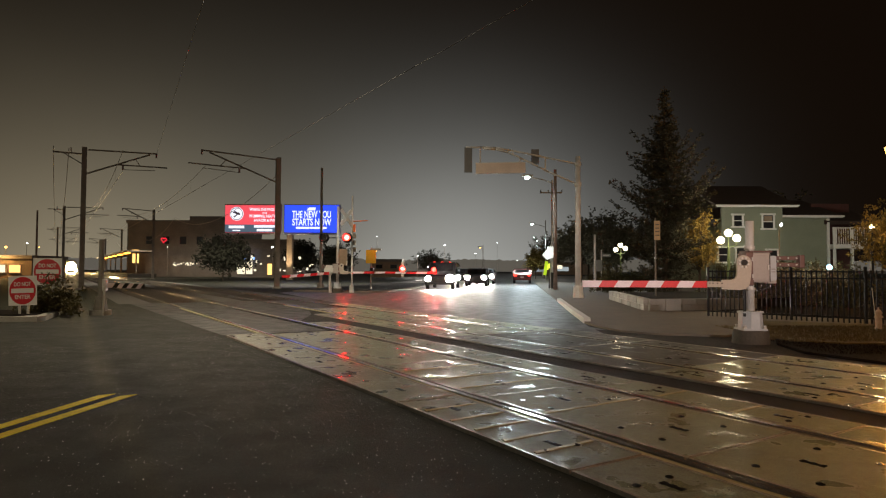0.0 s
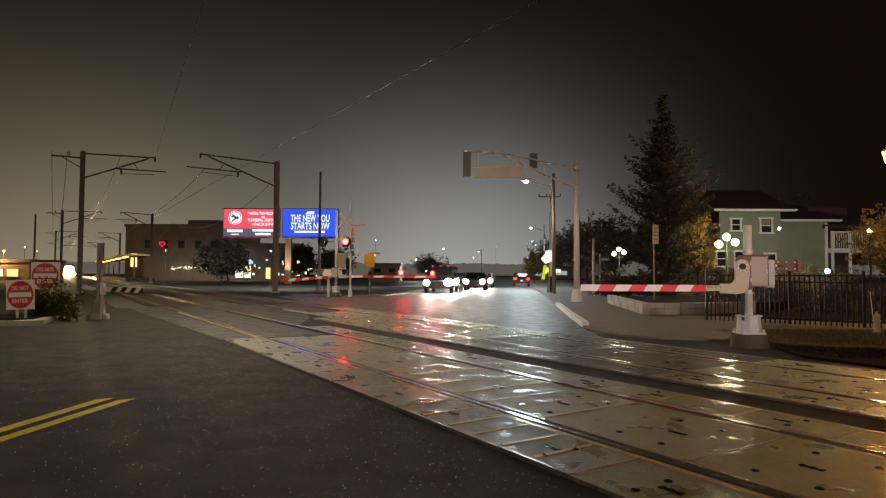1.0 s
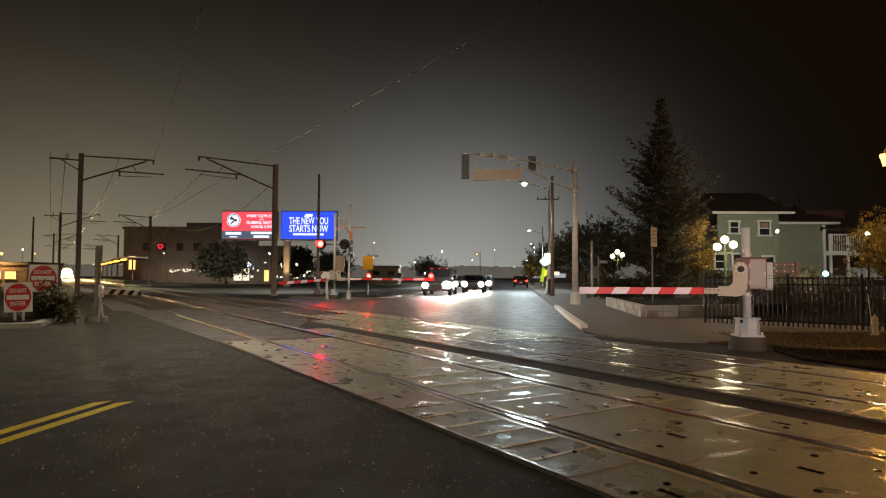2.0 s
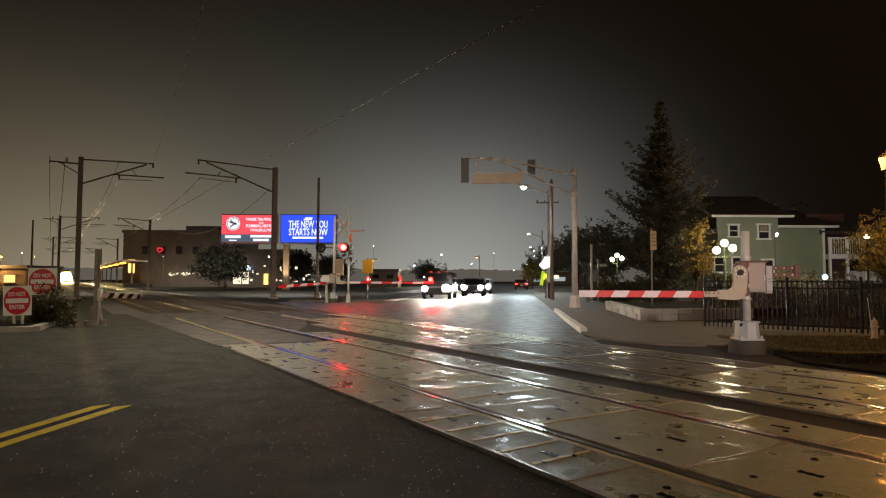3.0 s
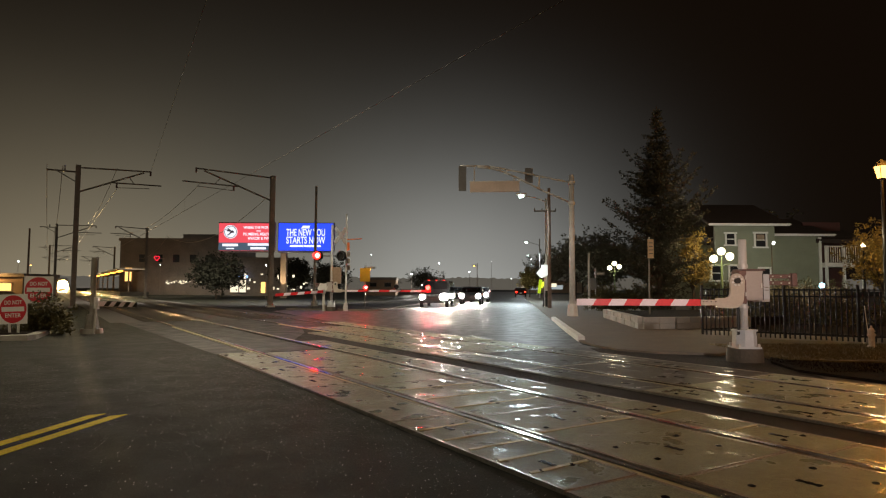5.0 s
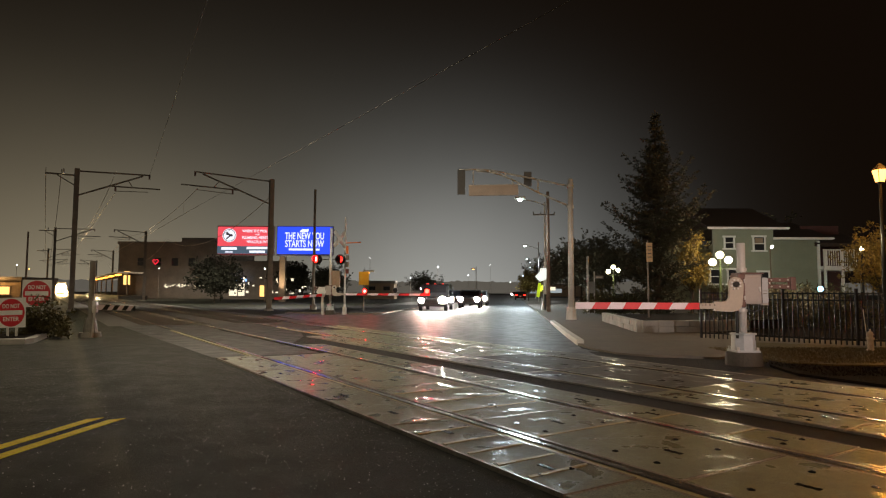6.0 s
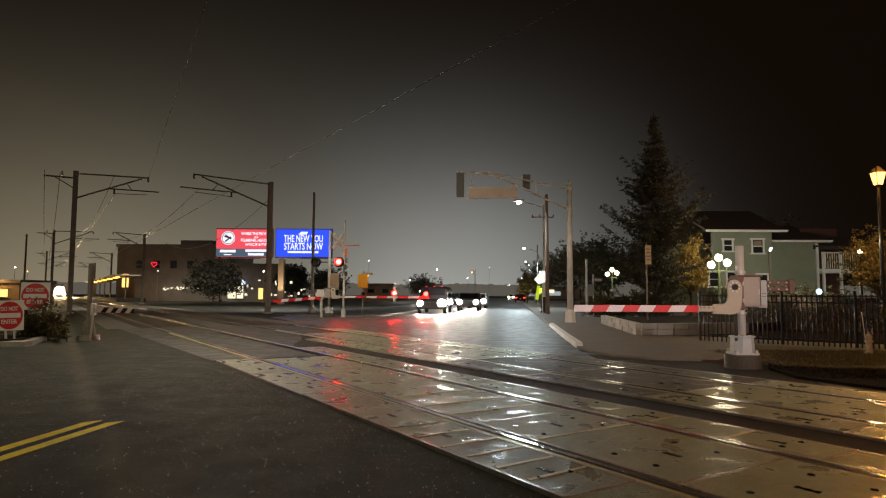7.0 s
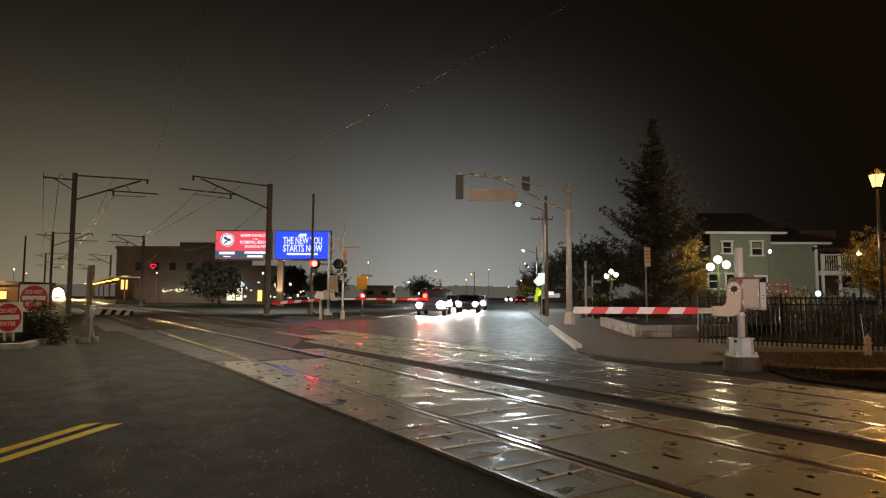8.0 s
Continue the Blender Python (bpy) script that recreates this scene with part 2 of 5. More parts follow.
SCREENWHITE = glow_mat("screen_white", (0.85, 0.88, 1.0), 1.0)

# ---- mesh helpers


def put(bm, name, material, parent=None, label="", smooth=False):
    me = bpy.data.meshes.new(name)
    bm.normal_update()
    bm.to_mesh(me)
    bm.free()
    me.materials.append(material)
    if smooth:
        for poly in me.polygons:
            poly.use_smooth = True
    ob = new(name, me)
    if parent is not None:
        ob.parent = parent
    if label:
        ob["label"] = label
    return ob


def part(name, bm, material, parent, label="", smooth=False):
    return put(bm, name, material, parent, label, smooth)


def empty(name, m, label, category, group="", kind=""):
    ob = new(name)
    ob.empty_display_size = 0.2
    ob.matrix_world = m
    return tagged(ob, label, category, group, kind)


def box(sx, sy, sz, m=None, bevel=0.0, bm=None, z0=False):
    """A box of that size about its centre, or standing on its base (z0)."""
    bm = bm or bmesh.new()
    made = bmesh.ops.create_cube(bm, size=1.0)["verts"]
    bmesh.ops.scale(bm, vec=(sx, sy, sz), verts=made)
    if z0:
        bmesh.ops.translate(bm, vec=(0, 0, sz / 2), verts=made)
    if bevel:
        edges = list({e for v in made for e in v.link_edges})
        made = [v for v in bmesh.ops.bevel(bm, geom=edges, offset=bevel, segments=2, affect="EDGES", profile=0.6)["verts"]]
    if m is not None:
        bmesh.ops.transform(bm, matrix=m, verts=made)
    return bm


def cyl(r1, r2, h, m=None, seg=16, bm=None):
    """A cone frustum that stands on its base."""
    bm = bm or bmesh.new()
    made = bmesh.ops.create_cone(bm, cap_ends=True, segments=seg, radius1=r1, radius2=r2, depth=h)["verts"]
    bmesh.ops.translate(bm, vec=(0, 0, h / 2), verts=made)
    if m is not None:
        bmesh.ops.transform(bm, matrix=m, verts=made)
    return bm


def ball(r, m=None, bm=None, seg=16):
    bm = bm or bmesh.new()
    made = bmesh.ops.create_uvsphere(bm, u_segments=seg, v_segments=max(6, seg // 2), radius=r)["verts"]
    if m is not None:
        bmesh.ops.transform(bm, matrix=m, verts=made)
    return bm


def rod(a, b, r1, r2=None, seg=8, bm=None):
    """A round bar from a to b."""
    a, b = Vector(a), Vector(b)
    turn = (b - a).to_track_quat("Z", "Y").to_matrix().to_4x4()
    return cyl(r1, r1 if r2 is None else r2, (b - a).length, Matrix.Translation(a) @ turn, seg, bm)


def pipe(points, r, seg=8, bm=None):
    bm = bm or bmesh.new()
    for a, b in zip(points, points[1:]):
        rod(a, b, r, seg=seg, bm=bm)
    for p in points[1:-1]:
        ball(r, Matrix.Translation(p), bm, 8)
    return bm


def prism(outline, depth, m=None, bm=None):
    """A plate of that outline (x, z), from y = 0 back to y = depth."""
    bm = bm or bmesh.new()
    front = [bm.verts.new((x, 0, z)) for x, z in outline]
    back = [bm.verts.new((x, depth, z)) for x, z in outline]
    k = len(outline)
    bm.faces.new(front)
    bm.faces.new(back[::-1])
    for i in range(k):
        bm.faces.new((front[i], back[i], back[(i + 1) % k], front[(i + 1) % k]))
    bmesh.ops.recalc_face_normals(bm, faces=bm.faces[:])
    if m is not None:
        bmesh.ops.transform(bm, matrix=m, verts=front + back)
    return bm


def slab(points, z0, z1, bm=None):
    """A flat slab with that plan."""
    bm = bm or bmesh.new()
    lo = [bm.verts.new((p[0], p[1], z0)) for p in points]
    hi = [bm.verts.new((p[0], p[1], z1)) for p in points]
    k = len(points)
    bm.faces.new(hi)
    bm.faces.new(lo[::-1])
    for i in range(k):
        bm.faces.new((lo[i], lo[(i + 1) % k], hi[(i + 1) % k], hi[i]))
    bmesh.ops.recalc_face_normals(bm, faces=bm.faces[:])
    return bm


def writing(body, size, material, parent, m, name="lettering", depth=0.004, width=None):
    cu = bpy.data.curves.new(name, "FONT")
    cu.body, cu.size, cu.extrude, cu.align_x, cu.align_y = body, size, depth, "CENTER", "CENTER"
    cu.offset = size * 0.018
    tmp = new("tmp_text", cu)
    me = bpy.data.meshes.new_from_object(tmp.evaluated_get(bpy.context.evaluated_depsgraph_get()))
    bpy.data.objects.remove(tmp)
    me.materials.clear()
    me.materials.append(material)
    if width:
        xs = [v.co.x for v in me.vertices]
        k = width / (max(xs) - min(xs))
        for v in me.vertices:
            v.co.x *= k
    ob = new(name, me)
    ob.parent = parent
    ob.matrix_basis = m
    return ob


FACE = pose(0, 0, 0, 90, 0, 0)

# ---- ground and the crossing
# (structure)
g = slab([(-1500, -300), (1500, -300), (1500, 2500), (-1500, 2500)], -0.6, 0.0)
tagged(put(g, "ground", ASPHALT), "wet dark asphalt road surface and open ground", "road", kind="structure")

crossing = empty("level_crossing", Matrix.Identity(4), "wet concrete level crossing panels between two railway tracks", "level crossing", kind="structure")
for r in RAILS:
    rail = empty("rail", Matrix.Identity(4), "worn steel rail set into the crossing, shiny on top", "rail", "rails", "structure")
    bm = bmesh.new()
    mid, length = (r, 200.0), 460.0
    m = Matrix.Translation(tr(r, 200.0, 0.020)) @ pose(0, 0, 0, 0, 0, TRACK_DEG)
    box(0.072, length, 0.034, m, 0.008, bm)
    part("rail_head", bm, RAIL, rail)
    bm = bmesh.new()
    box(0.02, length, 0.16, Matrix.Translation(tr(r, 200.0, -0.075)) @ pose(0, 0, 0, 0, 0, TRACK_DEG), 0, bm)
    part("rail_web", bm, RAILWEB, rail)


def strip(n0, n1, s0, s1, z0, z1):
    return slab([tr(n0, s0), tr(n1, s0), tr(n1, s1), tr(n0, s1)], z0, z1)


tagged(put(strip(5.80, 6.42, -12, 16.5, -0.1, 0.006), "asphalt_strip", ASPHALT_OLD), "dark asphalt infill between the two tracks", "asphalt strip", kind="structure")

far_road = [tr(9.55, -3), tr(9.55, 23.5), rd(-13.5, 34), rd(-13.5, 300), rd(1.62, 300), rd(1.62, 15), (4.0, 12.5, 0), (5.3, 11.4, 0), (6.4, 10.2, 0)]
tagged(put(slab([tuple(p)[:2] for p in far_road], -0.2, 0.004), "road", WETROAD), "soaked asphalt road beyond the tracks", "road", kind="structure")
tagged(put(slab([tuple(p)[:2] for p in (tr(2.83, 12.8), tr(2.4, 26), tr(9.5, 26), tr(9.5, 22.5), tr(8.7, 20.1), tr(7.2, 20.1), tr(6.4, 17.6), tr(5.2, 15.2), tr(5.1, 12.8))], -0.2, 0.0035), "crossing_apron", mat("damp_apron_asphalt", (0.040, 0.037, 0.032), 0.66, vary=0.35, scale=1.3, bump=0.6, bump_scale=110, wet=0.16, grain=0.8, spec=0.4)), "soaked asphalt apron where the tracks leave the crossing", "road", kind="structure")

# yellow centre line
for lat in (-4.27, -4.03):
    a, b = rd(lat, -3), rd(lat, 6.0)
    side = Vector((RC, -RS, 0)) * 0.055
    bm = slab([a - side, a + side, b + side + Vector((0.02, 0.1, 0)), b - side], -0.02, 0.004)
    tagged(put(bm, "centre_line", YELLOW), "solid yellow painted centre line on asphalt", "road marking", "yellow lines", "structure")

apron = [tr(9.56, 9.0), (3.4, 13.9), (4.0, 13.6), (6.6, 13.2), (6.8, 11.5), (6.0, 10.2), tr(9.56, 4.6)]
tagged(put(slab(apron, -0.1, 0.009), "corner_apron", ASPHALT_OLD), "dark slab between the tracks and the sidewalk", "asphalt", kind="structure")

# sidewalk beyond the tracks, with its kerb round the corner
KERBLINE = [rd(1.63, 150), rd(1.63, 40), rd(1.63, 27), rd(1.60, 20), (3.55, 15.6, 0), (3.60, 14.4, 0), (3.85, 13.3, 0), (4.45, 12.7, 0), (5.6, 12.35, 0), (5.95, 12.7, 0), (9.0, 12.7, 0)]
KERBLINE = [Vector((p[0], p[1], 0)) for p in KERBLINE]
outline = [(p.x, p.y) for p in KERBLINE] + [(80, 12.7), (80, 160)]
tagged(put(slab(outline, -0.3, 0.05), "sidewalk", SIDEWALK), "damp concrete sidewalk round the street corner", "sidewalk", kind="structure")

# kerb stones along the road edge and round the corner
kerb = empty("kerb", Matrix.Identity(4), "pale worn concrete kerb edging the sidewalk", "kerb", kind="structure")
for a, b in zip(KERBLINE[2:4], KERBLINE[3:5]):
    run = (b - a).length
    k = max(1, round(run / 2.4))
    for i in range(k):
        p, q = a.lerp(b, i / k), a.lerp(b, (i + 1) / k)
        d = (q - p).normalized()
        side = Vector((-d.y, d.x, 0))
        if side.x > 0:
            side = -side
        p2, q2 = p + d * 0.012, q - d * 0.012
        part("kerb_stone", slab([p2 + side * 0.02, q2 + side * 0.02, q2 - side * 0.15, p2 - side * 0.15], -0.2, 0.14), KERBPALE, kerb)

verge = [(6.25, 12.2), (6.45, 11.3), (7.0, 10.95), (9.0, 10.8), (14.0, 10.6), (40, 10.0), (40, 16.0), (11, 14.3), (8.2, 15.8), (6.9, 14.2), (6.3, 12.9)]
tagged(put(slab(verge, 0.0, 0.075), "grass_verge", GRASS), "patchy worn grass verge beside the crossing", "grass", kind="structure")
tagged(put(slab([(6.35, 11.9), (5.95, 11.1), (5.75, 9.9), (6.25, 8.75), (8.6, 5.3), (24, 2.0), (24, 10.2), (14, 10.75), (9.0, 10.95), (7.0, 11.1)], 0.0, 0.05), "mulch_bed", SOIL), "dark wet mulch bed in the verge", "planting bed", kind="structure")


def blades(name, count, area, z, tall, material, label):
    """Blades or stones nobody could count, over a box of ground."""
    rng = random.Random(7)
    verts, faces = [], []
    x0, x1, y0, y1 = area
    for _ in range(count):
        x, y, a = rng.uniform(x0, x1), rng.uniform(y0, y1), rng.uniform(0, 6.28)
        h, w = tall * rng.uniform(0.5, 1.3), 0.010
        dx, dy = math.cos(a) * w, math.sin(a) * w
        k = len(verts)
        verts += [(x - dx, y - dy, z), (x + dx, y + dy, z), (x + rng.uniform(-1, 1) * h * 0.6, y + rng.uniform(-1, 1) * h * 0.6, z + h)]
        faces.append((k, k + 1, k + 2))
    me = bpy.data.meshes.new(name)
    me.from_pydata(verts, [], faces)
    me.materials.append(material)
    return tagged(new(name, me), label, "grass", kind="stuff")


blades("mulch_litter", 5000, (6.0, 13.0, 9.6, 11.4), 0.045, 0.035, SOIL, "dark bark litter over the mulch bed")
blades("grass_blades", 14000, (6.2, 13.5, 11.1, 14.2), 0.07, 0.05, GRASS, "short worn yellowish grass blades on the verge")

# low pale block wall of the planting bed
wall = empty("planter_wall", Matrix.Identity(4), "low pale stone block wall round a planting bed", "garden wall")
WALLLINE = [Vector((7.6, 28.0, 0)), Vector((6.55, 19.9, 0)), Vector((8.75, 20.4, 0)), Vector((10.6, 21.2, 0))]
for a, b in zip(WALLLINE, WALLLINE[1:]):
    k = round((b - a).length / 0.62)
    turn = math.degrees(math.atan2((b - a).y, (b - a).x))
    for row in range(2):
        for i in range(k):
            p = a.lerp(b, (i + 0.5) / k)
            bm = box((b - a).length / k - 0.012, 0.24 + 0.02 * ((i * 7 + row) % 3), 0.185, Matrix.Translation((p.x, p.y, 0.145 + 0.19 * row)) @ pose(0, 0, 0, 0, 0, turn), 0.012)
            part("block", bm, STONE, wall)
tagged(put(slab([(7.75, 28.0), (6.8, 20.1), (8.7, 20.6), (12.5, 22.2), (16, 30)], 0.1, 0.36), "planting_soil", SOIL), "dark soil filling the planting bed", "soil", kind="structure")

# ---- crossing gate by the sidewalk


def stripes(thing, start, length, height, y, z, sx, first=0, step=0.272, dark=None):
    """The striped boards of a gate arm; sx is +1 or -1, the way in which it points."""
    k = round(length / step)
    lean = height * 0.62
    for i in range(k):
        a, b = start + i * step, start + (i + 1) * step
        e0, e1 = (0 if i == 0 else lean), (0 if i == k - 1 else lean)
        out = [(sx * a, z - height / 2), (sx * b, z - height / 2), (sx * b + e1, z + height / 2), (sx * a + e0, z + height / 2)]
        bm = prism(out, 0.045, Matrix.Translation((0, y, 0)))
        part("arm_stripe", bm, (dark or REDTAPE) if (i + first) % 2 else WHITETAPE, thing, ("dark stripe" if dark else "red reflective stripe") if (i + first) % 2 else "white reflective stripe")


def gate(m, label, sx, arm, mast_top, first, arm_z=1.085, step=0.276):
    g = empty("crossing_gate", m, label, "crossing gate", "crossing gates")
    part("foundation", cyl(0.32, 0.30, 0.27, Matrix.Translation((0, 0, -0.02)), 28), mat("dark_brown_foundation", (0.07, 0.060, 0.046), 0.75, vary=0.35, scale=4, bump=0.3), g, "round concrete foundation")
    bm = box(0.42, 0.42, 0.035, Matrix.Translation((0, 0, 0.27)))
    cyl(0.215, 0.195, 0.30, pose(0, 0, 0.28, 0, 0, 22.5), 8, bm)
    cyl(0.225, 0.225, 0.03, pose(0, 0, 0.56, 0, 0, 22.5), 8, bm)
    part("base_casting", bm, PALEPAINT, g, "ribbed cast base in pale paint")
    for i in range(4):
        a = radians(45 + 90 * i)
        part("anchor_bolt", cyl(0.022, 0.022, 0.07, Matrix.Translation((0.25 * math.cos(a), 0.25 * math.sin(a), 0.27)), 6), GALV, g)
    part("mast", cyl(0.074, 0.074, mast_top - 0.6, Matrix.Translation((0, 0, 0.6)), 20), ALU, g, "", True)
    part("conduit", pipe([Vector((sx * 0.15, -0.1, 0.5)), Vector((sx * 0.15, -0.1, 1.1))], 0.028), BLACKMETAL, g)
    housing = part("mechanism_box", box(0.37, 0.36, 0.54, Matrix.Translation((-sx * 0.06, -0.10, 1.39)), 0.03), GATEGREY, g, "painted grey gate mechanism box")
    part("door_panel", box(0.29, 0.014, 0.44, Matrix.Translation((-sx * 0.06, -0.285, 1.385)), 0.006), GATEGREY, housing)
    for dz in (-0.15, 0.15):
        part("hinge", cyl(0.014, 0.014, 0.07, Matrix.Translation((sx * 0.095, -0.295, 1.35 + dz)), 8), GALV, housing)
    part("latch", box(0.03, 0.03, 0.09, Matrix.Translation((-sx * 0.185, -0.296, 1.39)), 0.006), GALV, housing)
    part("cover_seam", box(0.012, 0.37, 0.50, Matrix.Translation((-sx * 0.222, -0.10, 1.385))), BLACKMETAL, housing)
    cover = part("mechanism_cover", box(0.14, 0.30, 0.46, Matrix.Translation((-sx * 0.295, -0.10, 1.37)), 0.025), PALEPAINT, g, "paler cast end cover")
    for dz in (-0.05, 0.0):
        part("text_bar", box(0.07, 0.006, 0.012, Matrix.Translation((-sx * 0.30, -0.252, 1.36 + dz))), DARKMETAL, cover)
    part("cover_foot", box(0.20, 0.26, 0.05, Matrix.Translation((-sx * 0.27, -0.10, 1.125)), 0.015), GATEGREY, g)
    part("box_lid", box(0.41, 0.40, 0.03, Matrix.Translation((-sx * 0.06, -0.10, 1.675)), 0.01), BROWNBOX, g)
    part("cable_loop", pipe([Vector((-sx * 0.20, -0.22, 1.13)), Vector((-sx * 0.22, -0.25, 1.04)), Vector((-sx * 0.12, -0.22, 0.99)), Vector((-sx * 0.03, -0.10, 1.04))], 0.011, 6), BLACKMETAL, g)
    for z in (0.98, 1.72):
        part("mast_clamp", cyl(0.092, 0.092, 0.06, Matrix.Translation((0, 0, z)), 16), GALV, g)
    part("drive_plate", box(0.14, 0.30, 0.60, Matrix.Translation((sx * 0.14, -0.14, 1.36)), 0.02), BROWNBOX, g)
    for dz in (-0.06, 0.06):
        weight = part("counterweight", box(0.50, 0.05, 0.075, Matrix.Translation((-sx * 0.60, -0.16, 1.50 + dz)), 0.01), BROWNBOX, g, "brown steel counterweight")
        for dx in (0.45, 0.60, 0.75):
            part("bolt", cyl(0.014, 0.014, 0.02, pose(-sx * dx, -0.185, 1.50 + dz, 90), 6), GALV, weight)
    part("counterweight_end", box(0.10, 0.12, 0.24, Matrix.Translation((-sx * 0.84, -0.16, 1.50)), 0.02), BROWNBOX, g)
    arc = [(0.50, 1.0), (0.20, 0.985), (0.10, 1.0), (0.03, 1.05), (0.0, 1.12), (-0.02, 1.3), (-0.03, 1.48), (0.0, 1.55), (0.05, 1.59), (0.11, 1.605), (0.17, 1.59), (0.22, 1.545), (0.235, 1.48),
           (0.225, 1.33), (0.235, 1.24), (0.265, 1.19), (0.32, 1.165), (0.50, 1.165)]
    bm = prism([(sx * (x + 0.17), z + arm_z - 1.085) for x, z in arc], 0.05, Matrix.Translation((0, -0.36, 0)))
    elbow = part("arm_bracket", bm, TANCAST, g, "curved cast arm bracket")
    part("pivot", cyl(0.05, 0.05, 0.05, pose(sx * 0.285, -0.36, 1.475 + arm_z - 1.085, 90), 16), BLACKMETAL, elbow)
    for i in range(8):
        a = radians(45 * i + 20)
        part("bolt", cyl(0.019, 0.019, 0.025, pose(sx * 0.285 + 0.082 * math.cos(a), -0.36, 1.475 + arm_z - 1.085 + 0.082 * math.sin(a), 90), 6), SIGNWHITE, elbow)
    root = part("arm_root", box(0.34, 0.05, 0.10, Matrix.Translation((sx * 0.79, -0.345, arm_z)), 0.008), TANCAST, g)
    for dx in (0.68, 0.76, 0.84, 0.90):
        part("bolt", cyl(0.013, 0.013, 0.02, pose(sx * dx, -0.37, arm_z + 0.02, 90), 6), DARKMETAL, root)
    stripes(g, 0.94, arm - 0.94, 0.118, -0.37, arm_z, sx, first, step)
    return g


gate(pose(5.63, 11.4, 0.0), "lowered red and white crossing gate with a grey cast mechanism", -1, 3.148, 2.24, 1)

mid = gate(pose(-6.10, 36.0, 0.0), "lowered crossing gate with red flashing lamps and a crossbuck sign", 1, 5.66, 5.0, 0, 1.17, 0.60)
for ang, z in ((45, 4.35), (-45, 4.35)):
    part("crossbuck_blade", box(1.22, 0.03, 0.23, Matrix.Translation((0.50, -0.12, z)) @ pose(0, 0, 0, 0, 0, 52) @ pose(0, -0.02 * (ang > 0), 0, 0, ang, 0), 0.004), SIGNWHITE, mid, "white crossbuck blade")
part("lamp_crossarm", rod((-1.0, 0, 3.18), (0.75, 0, 3.18), 0.035), BLACKMETAL, mid)
part("relay_cabinet", box(0.62, 0.3, 0.95, Matrix.Translation((0.22, 0.1, 2.05)), 0.02), BRICKPALE, mid, "tan relay cabinet")
bm = prism([(-0.35, 1.02), (-0.20, 1.25), (-0.25, 1.55), (-0.6, 1.6), (-0.75, 1.3), (-0.6, 1.02)], 0.3, Matrix.Translation((0, -0.3, 0)))
part("side_mechanism", bm, ALU, mid)

# the short arm on the other side of the same mast
side_arm = empty("sidewalk_barrier", pose(-6.45, 35.7, 0.0, 0, -3.5, 47), "lowered striped gate arm across the far sidewalk", "crossing gate", "crossing gates")
stripes(side_arm, 0.1, 3.1, 0.15, -0.1, 1.13, -1, 1, 0.44)
part("arm_post", cyl(0.09, 0.07, 1.25, None, 12), GALV, side_arm)

FLASHERS = []


def flasher(x, y, z, r, with_disc, label):
    """A hooded lamp whose lit face turns to the front or to the back."""
    h = empty("flashing_lamp", pose(x, y, z), label, "signal lamp", "flashing lamps")
    if with_disc:
        bm = bmesh.new()
        rim = bmesh.ops.create_cone(bm, cap_ends=True, segments=28, radius1=0.30, radius2=0.30, depth=0.02)["verts"]
        bmesh.ops.transform(bm, matrix=pose(0, r * 1.15, 0, 90), verts=rim)
        part("background_disc", bm, BLACKMETAL, h)
    bm = bmesh.new()
    for i in range(16):
        a0, a1 = radians(20 + 320 * (i - 0.5) / 16 - 70), radians(20 + 320 * (i + 0.5) / 16 - 70)
        R = r * 1.12
        v = [bm.verts.new((R * math.cos(a), yy, R * math.sin(a))) for a, yy in ((a0, -r * 1.5), (a1, -r * 1.5), (a1, r), (a0, r))]
        bm.faces.new(v)
    part("hood", bm, BLACKMETAL, h)
    bm = bmesh.new()
    for i in range(20):
        a0, a1 = radians(18 * i), radians(18 * i + 18)
        bm.faces.new([bm.verts.new((r * 1.10 * math.cos(a), yy, r * 1.10 * math.sin(a))) for a, yy in ((a0, -0.01), (a1, -0.01), (a1, r * 1.14), (a0, r * 1.14))])
    part("barrel", bm, BLACKMETAL, h)
    part("barrel_cap", cyl(r * 1.11, r * 1.11, 0.02, pose(0, r * 1.14, 0, -90), 20), BLACKMETAL, h)
    turning = new("turning_lens")
    turning.parent = h
    bm = cyl(r * 0.97, r * 0.95, 0.02, pose(0, 0, 0, 90), 24)
    part("red_lens", bm, REDGLOW, turning, "lit red lens")
    part("lens_core", cyl(r * 0.62, r * 0.45, 0.02, pose(0, -0.02, 0, 90), 20), REDCORE, turning)
    part("lens_back", cyl(r * 1.085, r * 1.085, 0.02, pose(0, 0.025, 0, 90), 28), BLACKMETAL, turning)
    return turning


FLASHERS.append((flasher(-6.88, 35.7, 3.18, 0.185, True, "round red crossing flasher lamp on the gate mast"), "left", 0.0))
FLASHERS.append((flasher(-5.54, 35.7, 3.18, 0.185, True, "round red crossing flasher lamp on the gate mast"), "right", 0.0))
FLASHERS.append((flasher(-4.07, 35.55, 1.36, 0.10, False, "small red lamp on the lowered gate arm"), "left", -0.067))
FLASHERS.append((flasher(-2.32, 35.55, 1.40, 0.13, False, "small red lamp on the lowered gate arm"), "right", -0.067))
tip = empty("gate_tip_lamp", pose(-0.52, 35.55, 1.36), "steady red lamp at the gate arm's tip", "signal lamp")
part("lens", cyl(0.12, 0.10, 0.06, pose(0, 0, 0, 90), 20), REDGLOW, tip)
part("mount", box(0.05, 0.05, 0.2, Matrix.Translation((0, 0.05, -0.1))), BLACKMETAL, tip)

